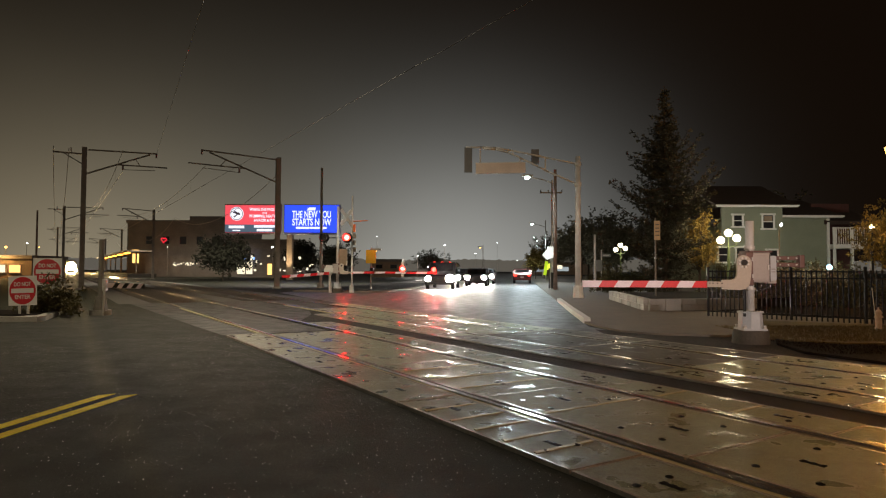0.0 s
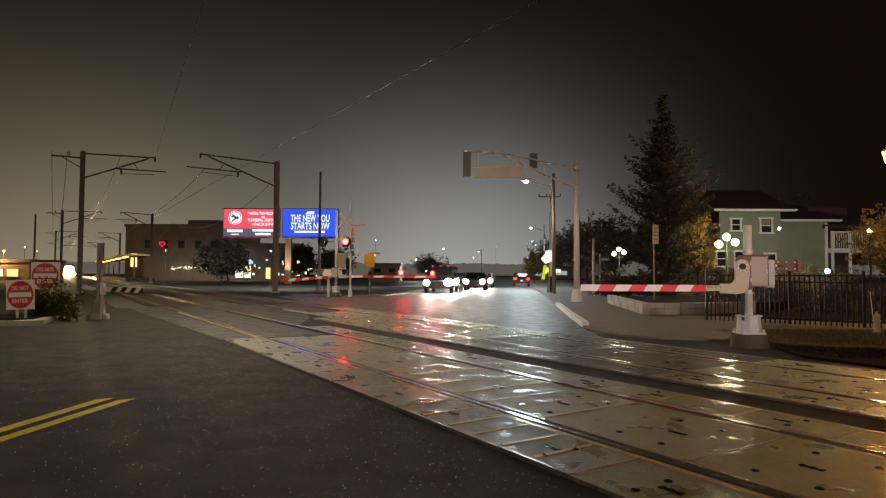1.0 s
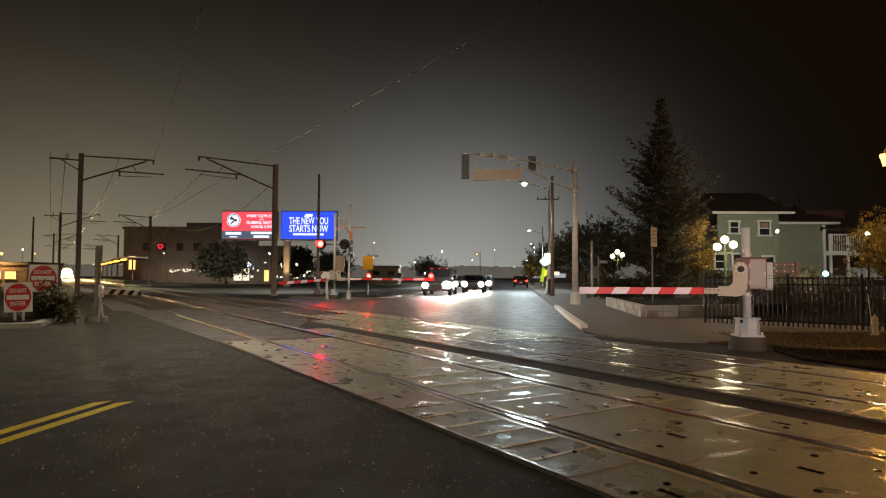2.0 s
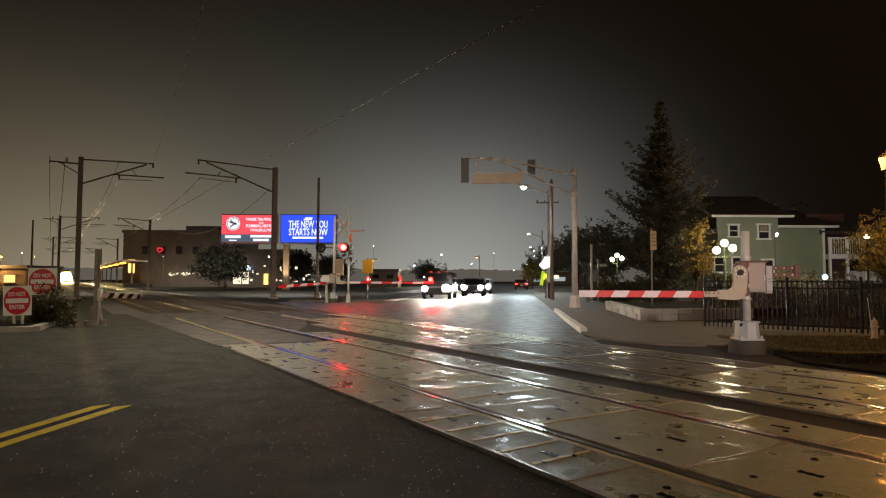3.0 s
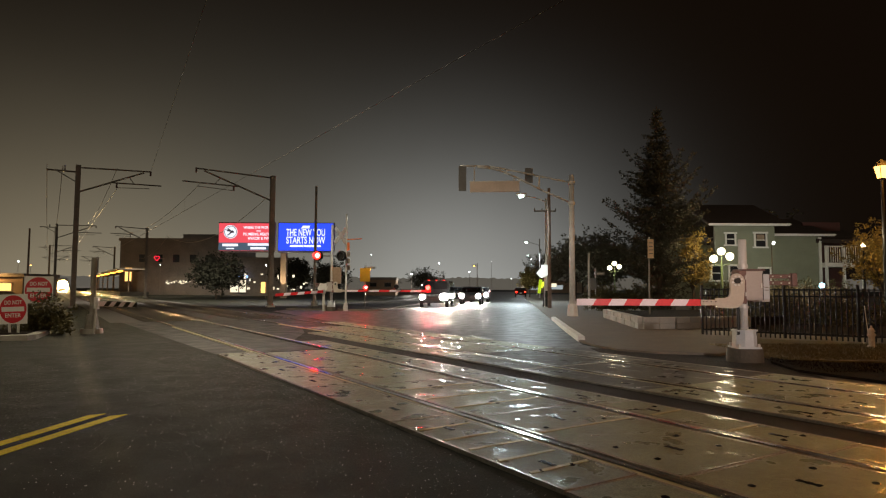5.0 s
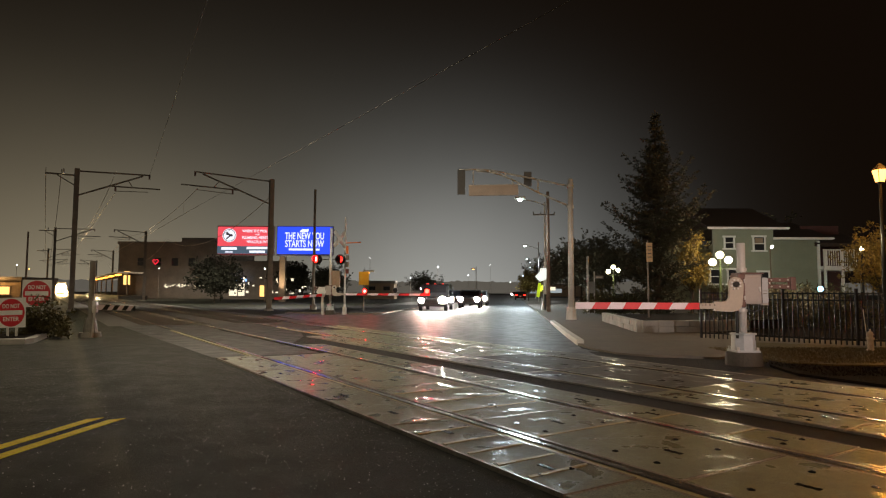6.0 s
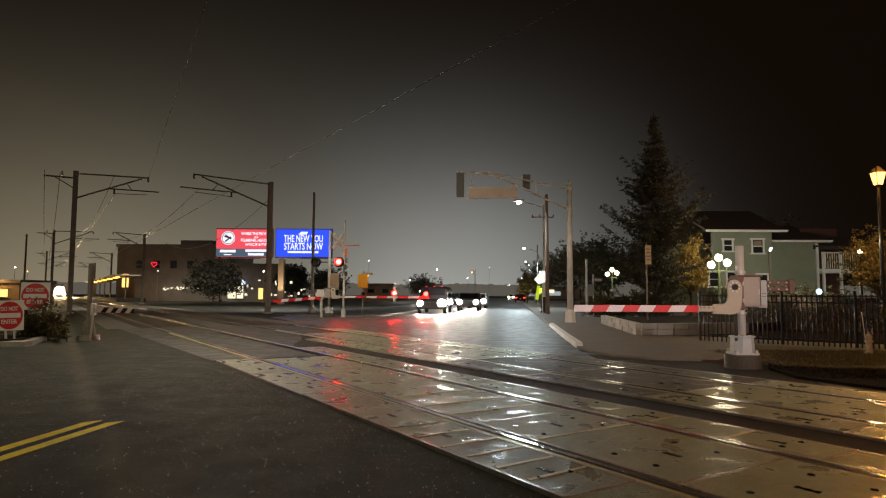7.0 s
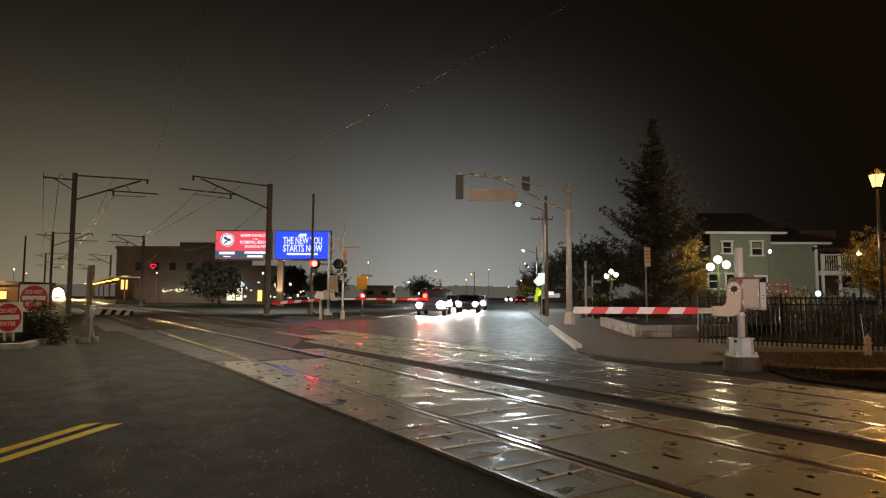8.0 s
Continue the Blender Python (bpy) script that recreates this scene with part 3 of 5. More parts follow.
post = empty("crossing_signal_post", pose(-9.78, 17.8, 0.0), "grey steel signal post on a cast base by the track", "signal post")
# post colour darkened to offset the added fill lamp on the left
part("mast", cyl(0.075, 0.075, 1.75, Matrix.Translation((0, 0, 0.4)), 16), mat("dimmed_post_steel", (0.24, 0.22, 0.19), 0.6, 0.1, vary=0.35, scale=4), post)
bm = box(0.42, 0.4, 0.04, Matrix.Translation((0, 0, 0.12)), 0.01)
cyl(0.20, 0.13, 0.42, pose(0, 0, 0.12, 0, 0, 22.5), 8, bm)
part("base_casting", bm, MATS["dimmed_post_steel"], post)
part("foundation", cyl(0.30, 0.28, 0.14, None, 20), KERB, post)
part("bracket", box(0.2, 0.14, 0.34, Matrix.Translation((0.06, 0.02, 0.86)), 0.02), GALV, post)
edge_arm = empty("striped_barrier", pose(-9.6, 17.5, 0.0, 0, 3, 48), "lowered gate arm with dark and white stripes", "crossing gate", "crossing gates")
stripes(edge_arm, 0.1, 1.05, 0.14, 0, 0.86, 1, 0, 0.13, BLACKMETAL)
part("arm_stub", rod((0, 0.02, 0.80), (1.1, 0.02, 0.80), 0.02), GALV, edge_arm)
part("arm_leg", rod((0.05, 0.02, 0), (0.05, 0.02, 0.9), 0.03), GALV, edge_arm)

# ---- masts and lamps on the street


def signal_mast():
    m = empty("signal_mast", pose(6.40, 29.4, 0), "grey galvanised mast with truss arm, dark signals, blank sign", "traffic signal mast")
    part("pole", cyl(0.15, 0.115, 6.68, None, 20), GALV, m, "", True)
    part("pole_base", cyl(0.27, 0.22, 0.62, None, 8), GALV, m)
    part("pole_cap", ball(0.12, Matrix.Translation((0, 0, 6.68))), GALV, m)
    up = [Vector((0, 0, 6.40)), Vector((-1.6, 0, 6.72)), Vector((-3.2, 0, 7.04)), Vector((-3.9, 0, 7.16)), Vector((-4.5, 0, 7.18)), Vector((-5.35, 0, 7.17))]
    lo = [Vector((0, 0, 5.42)), Vector((-1.4, 0, 6.02)), Vector((-2.6, 0, 6.62)), Vector((-3.3, 0, 6.93)), Vector((-3.9, 0, 7.08)), Vector((-4.5, 0, 7.12))]
    part("upper_chord", pipe(up, 0.045), GALV, m, "", True)
    part("lower_chord", pipe(lo, 0.045), GALV, m, "", True)
    for k, (x, z0, z1) in enumerate(((-1.55, 6.1, 6.7), (-3.1, 6.84, 7.0))):
        part("strut", rod((x, 0, z0), (x, 0, z1), 0.035), GALV, m)
    for z in (6.40, 5.42):
        part("clamp", cyl(0.17, 0.17, 0.16, Matrix.Translation((0, 0, z - 0.08)), 16), GALV, m)
    sign = part("name_sign", box(2.36, 0.10, 0.50, pose(-3.68, -0.05, 6.17, 0, -1.2, 0), 0.02), mat("blank_sign_back", (0.58, 0.48, 0.41), 0.6, vary=0.15, scale=2), m, "blank tan back of a street sign box")
    part("sign_rim", box(2.40, 0.03, 0.05, pose(-3.68, -0.06, 6.43, 0, -1.2, 0)), GALV, sign)
    for x in (-4.65, -2.75):
        part("sign_hanger", rod((x, 0, 6.4), (x, 0, 7.1 if x < -4 else 6.68), 0.03), GALV, m)
    for x, z, d, tall in ((-5.22, 6.55, 0, 1.10), (-2.0, 6.78, 0.35, 0.62)):
        sig = part("signal_head", box(0.33, 0.25, tall, Matrix.Translation((x, d, z)), 0.03), SIGNALGREY, m, "dark unlit signal head seen from behind")
        part("backplate", box(0.37, 0.03, tall + 0.10, Matrix.Translation((x, d - 0.12, z)), 0.01), SIGNALGREY, sig)
        for i in range(3):
            part("visor", cyl(0.13, 0.13, 0.2, pose(x, d + 0.2, z + tall * 0.32 * (i - 1), -90), 12), BLACKMETAL, sig)
    return m


signal_mast()


def street_lamp(x, y, top, reach, dz, label, glow, wood=True, r=0.14, head=0.26):
    s = empty("street_lamp", pose(x, y, 0), label, "street lamp", "street lamps")
    part("pole", cyl(r, r * 0.7, top, None, 12), WOODPOLE if wood else GALV, s, "", True)
    part("arm", pipe([Vector((0, 0, top - 1.0)), Vector((reach * 0.5, 0, top - 0.75 + dz * 0.4)), Vector((reach, 0, top - 0.7 + dz))], 0.035), GALV, s)
    part("lamp_head", box(0.75, 0.32, 0.14, Matrix.Translation((reach, 0, top - 0.62 + dz)), 0.05), GALV, s)
    part("lens", ball(head, Matrix.Translation((reach, 0, top - 0.74 + dz)) @ Matrix.Diagonal((0.72, 0.72, 0.62, 1))), glow, s, "glowing lamp lens", True)
    return s


street_lamp(7.60, 42.0, 8.2, -1.9, 0.2, "tall wooden pole with a glowing cool white street lamp", COOLGLOW)
lamp("street_or_fill_light", "SPOT", (5.78, 42.0, 7.4), 1200, COOL, 1.0, (4.5, 36.0, 0), 150)
part_pole = empty("utility_pole", pose(8.0, 45.5, 0), "slender steel utility pole with a dark base cover", "utility pole")
part("pole", cyl(0.10, 0.07, 8.0, None, 12), GALV, part_pole)
part("base_cover", cyl(0.32, 0.14, 1.2, None, 12), BLACKMETAL, part_pole)
part("crossarm", box(1.6, 0.09, 0.10, Matrix.Translation((-0.1, -0.1, 7.05)), 0.01), DARKMETAL, part_pole)
for dx in (-0.85, -0.3, 0.25, 0.7):
    part("insulator", cyl(0.05, 0.03, 0.16, Matrix.Translation((dx, -0.1, 7.11)), 8), DARKMETAL, part_pole)
for x, y, top, glow in ((15.2, 92.0, 8.2, COOLGLOW), (22.5, 140.0, 8.8, COOLGLOW), (31.0, 190.0, 9.0, COOLGLOW), (38.0, 230.0, 9.0, COOLGLOW)):
    street_lamp(x, y, top + 0.6, -2.0, 0.2, "distant pole with a cool white street lamp", glow, False, 0.10, 0.30)
# no pole stands here: added to light the road and trees
lamp("street_or_fill_light", "SPOT", (8.5, 64.0, 8.0), 5000, COOL, 0.6, (8.0, 62, 0), 135)
lamp("street_or_fill_light", "SPOT", (13.2, 92.0, 7.8), 2600, COOL, 0.3, (13, 91, 0), 125)
lamp("street_or_fill_light", "SPOT", (20.5, 140.0, 8.4), 1800, COOL, 0.3, (20, 139, 0), 125)
street_lamp(6.7, 104.0, 5.6, -0.5, 0.3, "distant pole with an amber street lamp", ORANGEGLOW, False, 0.08, 0.22)
street_lamp(-4.9, 42.5, 2.95, 0.3, 0.4, "small amber lamp on a post", ORANGEGLOW, False, 0.03, 0.09)


def globe_lamp(x, y, z, label):
    s = empty("globe_lamp", pose(x, y, 0), label, "street lamp", "globe lamps")
    part("post", cyl(0.10, 0.05, z - 0.35, None, 12), mat("green_post_paint", (0.10, 0.14, 0.06), 0.5), s)
    part("post_base", cyl(0.2, 0.13, 0.6, None, 12), MATS["green_post_paint"], s)
    for dx, dy, dz in ((-0.40, -0.05, -0.16), (0.0, 0.0, 0.20), (0.36, -0.1, -0.05)):
        arm = part("arm", pipe([Vector((0, 0, z - 0.45)), Vector((dx * 0.9, dy * 0.9, z - 0.42 + dz * 0.4)), Vector((dx, dy, z + dz - 0.2))], 0.022), MATS["green_post_paint"], s)
        part("globe", ball(0.185, Matrix.Translation((dx, dy, z + dz)), None, 20), GLOBEGLOW, arm, "glowing milk glass globe", True)
    return s


globe_lamp(13.8, 30.0, 2.98, "green post with a cluster of glowing white globes")
lamp("globe_light", "POINT", (13.75, 29.2, 3.5), 280, (1.0, 0.84, 0.52), 0.7)
globe_lamp(14.3, 50.0, 3.2, "green post with a cluster of glowing white globes")
lamp("globe_light", "POINT", (14.3, 49.5, 3.7), 260, (1.0, 0.88, 0.62), 0.7)

# orange lantern beside the tracks
lan = empty("lantern_post", pose(17.45, 24.0, 0.05), "black lantern post with a glowing orange lamp", "street lamp")
part("post", cyl(0.09, 0.05, 5.60, None, 12), BLACKMETAL, lan)
part("post_base", cyl(0.18, 0.10, 0.7, None, 10), BLACKMETAL, lan)
part("lamp_glass", cyl(0.15, 0.26, 0.46, Matrix.Translation((0, 0, 5.67)), 8), ORANGEGLOW, lan, "glowing amber glass")
part("lamp_cap", cyl(0.32, 0.04, 0.28, Matrix.Translation((0, 0, 6.13)), 8), BLACKMETAL, lan)
part("lamp_collar", cyl(0.07, 0.12, 0.1, Matrix.Translation((0, 0, 5.58)), 8), BLACKMETAL, lan)
for i in range(4):
    a = radians(45 + 90 * i)
    part("cage_bar", rod((0.16 * math.cos(a), 0.16 * math.sin(a), 5.67), (0.27 * math.cos(a), 0.27 * math.sin(a), 6.13), 0.014), BLACKMETAL, lan)
lamp("lantern_light", "POINT", (17.2, 23.3, 6.4), 520, (1.0, 0.38, 0.05), 0.4)
# unseen orange lamp beside the viewer, assumed from the warm glow on the panels
lamp("lantern_light", "POINT", (8.4, 4.4, 4.4), 330, (1.0, 0.38, 0.05), 0.3)

# ---- iron fence along the sidewalk
fence = empty("iron_fence", Matrix.Identity(4), "black iron picket fence behind the verge", "fence")
FENCE = [Vector((7.55, 17.7, 0.05)), Vector((10.4, 15.3, 0.05)), Vector((16.5, 12.5, 0.05))]
for a, b in zip(FENCE, FENCE[1:]):
    d = b - a
    turn = math.degrees(math.atan2(d.y, d.x))
    for z in (0.14, 1.10, 1.27):
        part("fence_rail", box(d.length, 0.03, 0.035, Matrix.Translation(a.lerp(b, 0.5) + Vector((0, 0, z))) @ pose(0, 0, 0, 0, 0, turn)), BLACKMETAL, fence)
    k = round(d.length / 0.115)
    picket = None
    for i in range(k + 1):
        p = a.lerp(b, i / k)
        big = i % 18 == 0
        if big:
            part("fence_post", box(0.06, 0.06, 1.40, Matrix.Translation(p), 0.006, None, True), BLACKMETAL, fence)
        else:
            if picket is None:
                picket = part("picket", box(0.028, 0.028, 1.31, None, 0, None, True), BLACKMETAL, fence)
                picket.matrix_basis = Matrix.Translation(p)
            else:
                o = new("picket", picket.data)
                o.parent = fence
                o.matrix_basis = Matrix.Translation(p)

# hydrant with its marker rod
hyd = empty("hydrant", pose(9.48, 13.55, 0.075) @ Matrix.Diagonal((0.74, 0.74, 0.74, 1.0)), "pale fire hydrant with a thin marker rod", "hydrant")
bm = cyl(0.085, 0.075, 0.48, None, 16)
cyl(0.12, 0.12, 0.03, Matrix.Translation((0, 0, 0.02)), 16, bm)
cyl(0.10, 0.10, 0.03, Matrix.Translation((0, 0, 0.46)), 16, bm)
part("barrel", bm, CHALK, hyd)
part("bonnet", ball(0.082, Matrix.Translation((0, 0, 0.50))), CHALK, hyd, "", True)
part("stem", cyl(0.026, 0.022, 0.07, Matrix.Translation((0, 0, 0.57)), 6), CHALK, hyd)
for sx in (-1, 1):
    part("nozzle", rod((0, 0, 0.36), (sx * 0.115, 0, 0.36), 0.036, seg=12), CHALK, hyd)
part("marker_rod", rod((-0.08, 0, 0.2), (-0.18, 0, 1.22), 0.011), SIGNWHITE, hyd)


# ---- trees


def spray(rng, verts, faces, p, d, size, count, droop=0.3, flat=0.5):
    """A clump of narrow leaves about p, pointing roughly along d."""
    for _ in range(count):
        v = Vector((d.x + rng.gauss(0, 0.55), d.y + rng.gauss(0, 0.55), d.z - droop + rng.gauss(0, 0.4))).normalized()
        side = v.cross(Vector((rng.gauss(0, 1), rng.gauss(0, 1), rng.gauss(0, 1)))).normalized() * size * 0.26
        q = p + Vector((rng.gauss(0, 1) * 0.5, rng.gauss(0, 1) * 0.5, rng.gauss(0, 1) * flat)) * size
        k = len(verts)
        verts += [q - side * 0.4, q + v * size * 0.5 - side, q + v * size, q + v * size * 0.5 + side]
        faces.append((k, k + 1, k + 2, k + 3))


def crown_mesh(name, verts, faces, material, parent, label):
    me = bpy.data.meshes.new(name)
    me.from_pydata([tuple(v) for v in verts], [], faces)
    me.materials.append(material)
    ob = new(name, me)
    ob.parent = parent
    ob["label"] = label
    return ob


def conifer(x, y, tall, wide, seed, label):
    """A ragged spruce: tiers of drooping boughs with upturned tips, some of them far longer than the rest."""
    rng = random.Random(seed)
    t = empty("conifer_tree", pose(x, y, 0.05), label, "tree", "conifers")
    part("trunk", cyl(0.20, 0.02, tall, None, 10), BARK, t)
    verts, faces = [], []
    bm = bmesh.new()
    z = 0.5
    while z < tall - 0.1:
        f = 1 - z / tall
        reach = wide * min(1.15 * f ** 1.1, 0.64) * (0.9 + 0.14 * math.sin(z * 3)) * min(1.0, 0.45 + z / 10)
        for i in range(11 if f > 0.2 else 6):
            a = rng.uniform(0, 6.283)
            long = f > 0.25 and z > 3.6 and rng.random() < 0.20
            R = reach * (rng.uniform(1.05, 1.28) if long else rng.uniform(0.5, 1.0))
            out = Vector((math.cos(a), math.sin(a), 0))
            lift = rng.uniform(0.25, 0.65) if long else rng.uniform(-0.05, 0.3)
            root = Vector((0, 0, z))

            def bough(u):
                return root + out * R * u + Vector((0, 0, R * (lift * u * u - 0.18 * math.sin(3.14 * u) * (1 - 0.4 * u))))
            for u0, u1 in ((0, 0.5), (0.5, 1.0)):
                rod(bough(u0), bough(u1), (0.02 + 0.02 * f) * (1 - 0.6 * u0), (0.02 + 0.02 * f) * (1 - 0.8 * u1), 4, bm)
            steps = max(2, int(R / 0.17))
            for j in range(steps):
                u = (j + 0.7) / steps
                p = bough(u)
                d = (bough(min(u + 0.1, 1.1)) - p).normalized()
                spread = 0.34 * R * 0.3 * (1 - 0.8 * abs(u - 0.45))
                p = p + Vector((-out.y, out.x, 0)) * rng.uniform(-1, 1) * spread
                spray(rng, verts, faces, p, d, 0.15 * (1.15 - 0.4 * u), 15, 0.35, 0.4)
        z += 0.27 + 0.14 * f
    tagged(part("branchwork", bm, BARK, t), kind="stuff")
    crown_mesh("crown", verts, faces, NEEDLE, t, "ragged drooping needle branches")
    return t


conifer(10.75, 30.0, 10.3, 4.6, 3, "tall dark spruce with drooping ragged branches behind the planting bed")


def leafy(x, y, tall, wide, seed, label, material, trunk=True, name="tree", cat="tree", z0=0.05, leaf=0.16, dense=1.0, group=""):
    rng = random.Random(seed)
    t = empty(name, pose(x, y, z0), label, cat, group)
    bm = bmesh.new()
    fork = tall * 0.35 if trunk else 0.05
    if trunk:
        rod((0, 0, 0), (0.05, 0, fork), 0.05 * tall / 3, 0.035 * tall / 3, 10, bm)
        part("trunk", bm, BARK, t)
        bm = bmesh.new()
    verts, faces = [], []
    for i in range(int(16 * dense)):
        a, e = rng.uniform(0, 6.283), rng.uniform(0.15, 1.4)
        R = rng.uniform(0.55, 1.0)
        end = Vector((math.cos(a) * math.cos(e) * wide * R, math.sin(a) * math.cos(e) * wide * R, fork + (tall - fork) * math.sin(e) * R))
        rod((0, 0, fork * rng.uniform(0.7, 1)), end, 0.02 * tall / 3, 0.005, 5, bm)
        for j in range(9):
            p = Vector((0, 0, fork)).lerp(end, 0.35 + 0.65 * rng.random())
            p += Vector((rng.gauss(0, 1), rng.gauss(0, 1), rng.gauss(0, 0.8))) * wide * 0.17
            spray(rng, verts, faces, p, Vector((0, 0, 0.3)), leaf, 12, 0.2)
    part("branchwork", bm, BARK, t)
    crown_mesh("crown", verts, faces, material, t, "uneven leafy crown")
    return t


BED = [(8.9, 20.75), (12.5, 22.2), (16.0, 20.6), (40, 17.5), (40, 39.0), (14.5, 39.0), (9.6, 30.0)]
tagged(put(slab(BED, 0.0, 0.062), "garden_bed", SOIL), "dark mulched garden bed behind the fence", "planting bed", kind="structure")
# dark slab added over the sidewalk to dim the lamplit strip there
tagged(put(slab([(9.3, 18.4), (11.0, 16.9), (17.2, 14.1), (40, 8.2), (40, 17.4), (16.0, 20.5), (12.5, 22.1), (8.9, 20.6)], 0.0, 0.066), "hedge_bed", SOIL), "dark slab over the sidewalk, dims the lit strip behind the fence", "planting bed", kind="structure")
for i, (x, y, h, w) in enumerate(((15.9, 30.6, 1.6, 1.0), (17.1, 30.9, 1.75, 1.0), (18.4, 31.2, 1.6, 1.1), (19.7, 31.0, 1.55, 1.0))):
    leafy(x, y, h, w, 61 + i, "tan-leaved hedge shrub lit by the garden lamps", TANLEAF, False, "shrub", "shrub", 0.05, 0.12, 2.4, "shrubs")
leafy(18.9, 26.2, 4.5, 1.75, 11, "small autumn tree with yellow leaves beside the lantern post", LEAF, leaf=0.13, dense=4.5)
# added tree, its yellow leaves imitate lamplight on the spruce boughs
leafy(12.95, 31.4, 4.6, 1.15, 23, "small yellow-leaved tree standing in for lamplit spruce boughs", LEAF, True, "tree", "tree", 0.05, 0.12, 3.2)
# the last four are added to cover the pale gap beside the spruce
for i, (x, y, h, w) in enumerate(((15.6, 34.6, 2.0, 1.2), (19.0, 34.4, 1.9, 1.2), (20.6, 34.6, 2.1, 1.3), (22.6, 34.8, 1.9, 1.3), (17.2, 35.8, 1.7, 1.2), (12.2, 23.4, 1.0, 1.0), (14.6, 22.8, 1.0, 1.1), (17.0, 22.6, 1.0, 1.2), (11.0, 22.6, 0.95, 0.9), (13.4, 23.9, 1.1, 1.1), (9.9, 36.5, 1.7, 1.1), (11.2, 37.0, 1.6, 1.2), (12.6, 37.4, 1.8, 1.2), (10.4, 40.5, 1.7, 1.2))):
    leafy(x, y, h, w, 31 + i, "rounded hedge shrub behind the iron fence", SHRUB, False, "shrub", "shrub", 0.05, 0.13, 2.2, "shrubs")

# ---- house behind the verge
house = empty("house", pose(0, 0, 0.05), "two-storey green clapboard house with white trim and dark roofs", "house")


def lap_wall(x0, x1, y, z0, z1, parent, material=None):
    """A clapboard wall: the boards lap with a small step each."""
    k = round((z1 - z0) / 0.18)
    line = []
    for i in range(k):
        line += [(y - 0.03, z0 + (z1 - z0) * i / k), (y - 0.005, z0 + (z1 - z0) * (i + 1) / k)]
    line += [(y + 0.2, z1), (y + 0.2, z0)]
    bm = prism(line, x1 - x0, Matrix(((0, 1, 0, x0), (1, 0, 0, 0), (0, 0, 1, 0), (0, 0, 0, 1))))
    return part("wall", bm, material or SIDING, parent)


lap_wall(18.0, 21.9, 40.0, 0, 5.42, house)
lap_wall(21.9, 25.5, 41.0, 0, 4.85, house)
part("side_wall", box(0.2, 9, 5.4, Matrix.Translation((21.8, 44.6, 2.7))), SIDING, house)
part("rear_wall", box(8, 0.2, 4.8, Matrix.Translation((21.8, 49, 2.4))), SIDING, house)
part("end_wall", box(0.2, 8, 4.8, Matrix.Translation((25.4, 45.2, 2.4))), SIDING, house)
for x0, x1, y, ze, zr in ((17.4, 22.6, 39.5, 5.40, 7.2), (21.6, 26.1, 40.5, 4.84, 6.3)):
    bm = prism([(y, ze), (y + 4.5, zr), (y + 9, ze), (y + 9, ze + 0.15), (y + 4.5, zr + 0.15), (y, ze + 0.15)], x1 - x0, Matrix(((0, 1, 0, x0), (1, 0, 0, 0), (0, 0, 1, 0), (0, 0, 0, 1))))
    roof = part("roof", bm, ROOF, house)
    part("fascia", box(x1 - x0 + 0.05, 0.06, 0.16, Matrix.Translation(((x0 + x1) / 2, y - 0.03, ze + 0.06))), TRIMWHITE, roof, "white fascia board")
    part("gutter", box(x1 - x0 + 0.1, 0.12, 0.10, Matrix.Translation(((x0 + x1) / 2, y - 0.12, ze + 0.07)), 0.03), TRIMWHITE, roof)
for x, z, w, h, y in ((19.0, 4.55, 0.62, 0.80, 40.0), (20.95, 4.50, 0.75, 0.95, 40.0), (18.05, 2.35, 0.70, 1.0, 40.0), (19.2, 2.35, 0.70, 1.0, 40.0), (21.2, 2.2, 0.7, 1.0, 40.0)):
    win = part("window", box(w, 0.06, h, Matrix.Translation((x, y - 0.02, z))), DARKGLASS, house, "dark sash window")
    for dx, dz, sx, sz in ((0, h / 2, w + 0.24, 0.12), (0, -h / 2, w + 0.28, 0.10), (-w / 2, 0, 0.11, h), (w / 2, 0, 0.11, h)):
        part("frame", box(sx, 0.08, sz, Matrix.Translation((x + dx, y - 0.06, z + dz)), 0.01), TRIMWHITE, win)
    part("sash_bar", box(w, 0.05, 0.05, Matrix.Translation((x, y - 0.06, z))), TRIMWHITE, win)
# pale patch on the front of the upper pane
part("window_blind", box(0.5, 0.02, 0.4, Matrix.Translation((20.95, 39.94, 4.66))), BRICKPALE, house)
part("corner_board", box(0.16, 0.10, 4.8, Matrix.Translation((25.42, 40.93, 2.4))), TRIMWHITE, house)
part("downpipe", pipe([Vector((22.0, 40.7, 4.7)), Vector((22.0, 40.9, 4.3)), Vector((22.0, 40.9, 0.2))], 0.045), TRIMWHITE, house)
balcony = part("balcony", box(2.6, 1.6, 0.28, Matrix.Translation((26.75, 41.3, 2.95))), TRIMWHITE, house, "white railed balcony")
part("rail", box(2.6, 0.07, 0.08, Matrix.Translation((26.75, 40.5, 4.15))), TRIMWHITE, balcony)
for i in range(17):
    part("baluster", box(0.04, 0.04, 1.0, Matrix.Translation((25.55 + 0.15 * i, 40.5, 3.62))), TRIMWHITE, balcony)
for x in (25.55, 26.7, 27.95):
    part("post", box(0.14, 0.14, 4.2, Matrix.Translation((x, 40.5, 2.1))), TRIMWHITE, balcony)
part("bay_wall", box(2.6, 0.2, 6.0, Matrix.Translation((26.8, 43.0, 3.0))), mat("maroon_siding", (0.08, 0.03, 0.025), 0.7), house)
part("bay_roof", box(3.4, 4.5, 0.25, pose(26.9, 43.0, 5.3, 20, 0, 0)), ROOF, house)
porch = empty("flood_lamp_post", pose(16.8, 31.0, 0.05), "thin post with a small white flood lamp", "flood lamp")
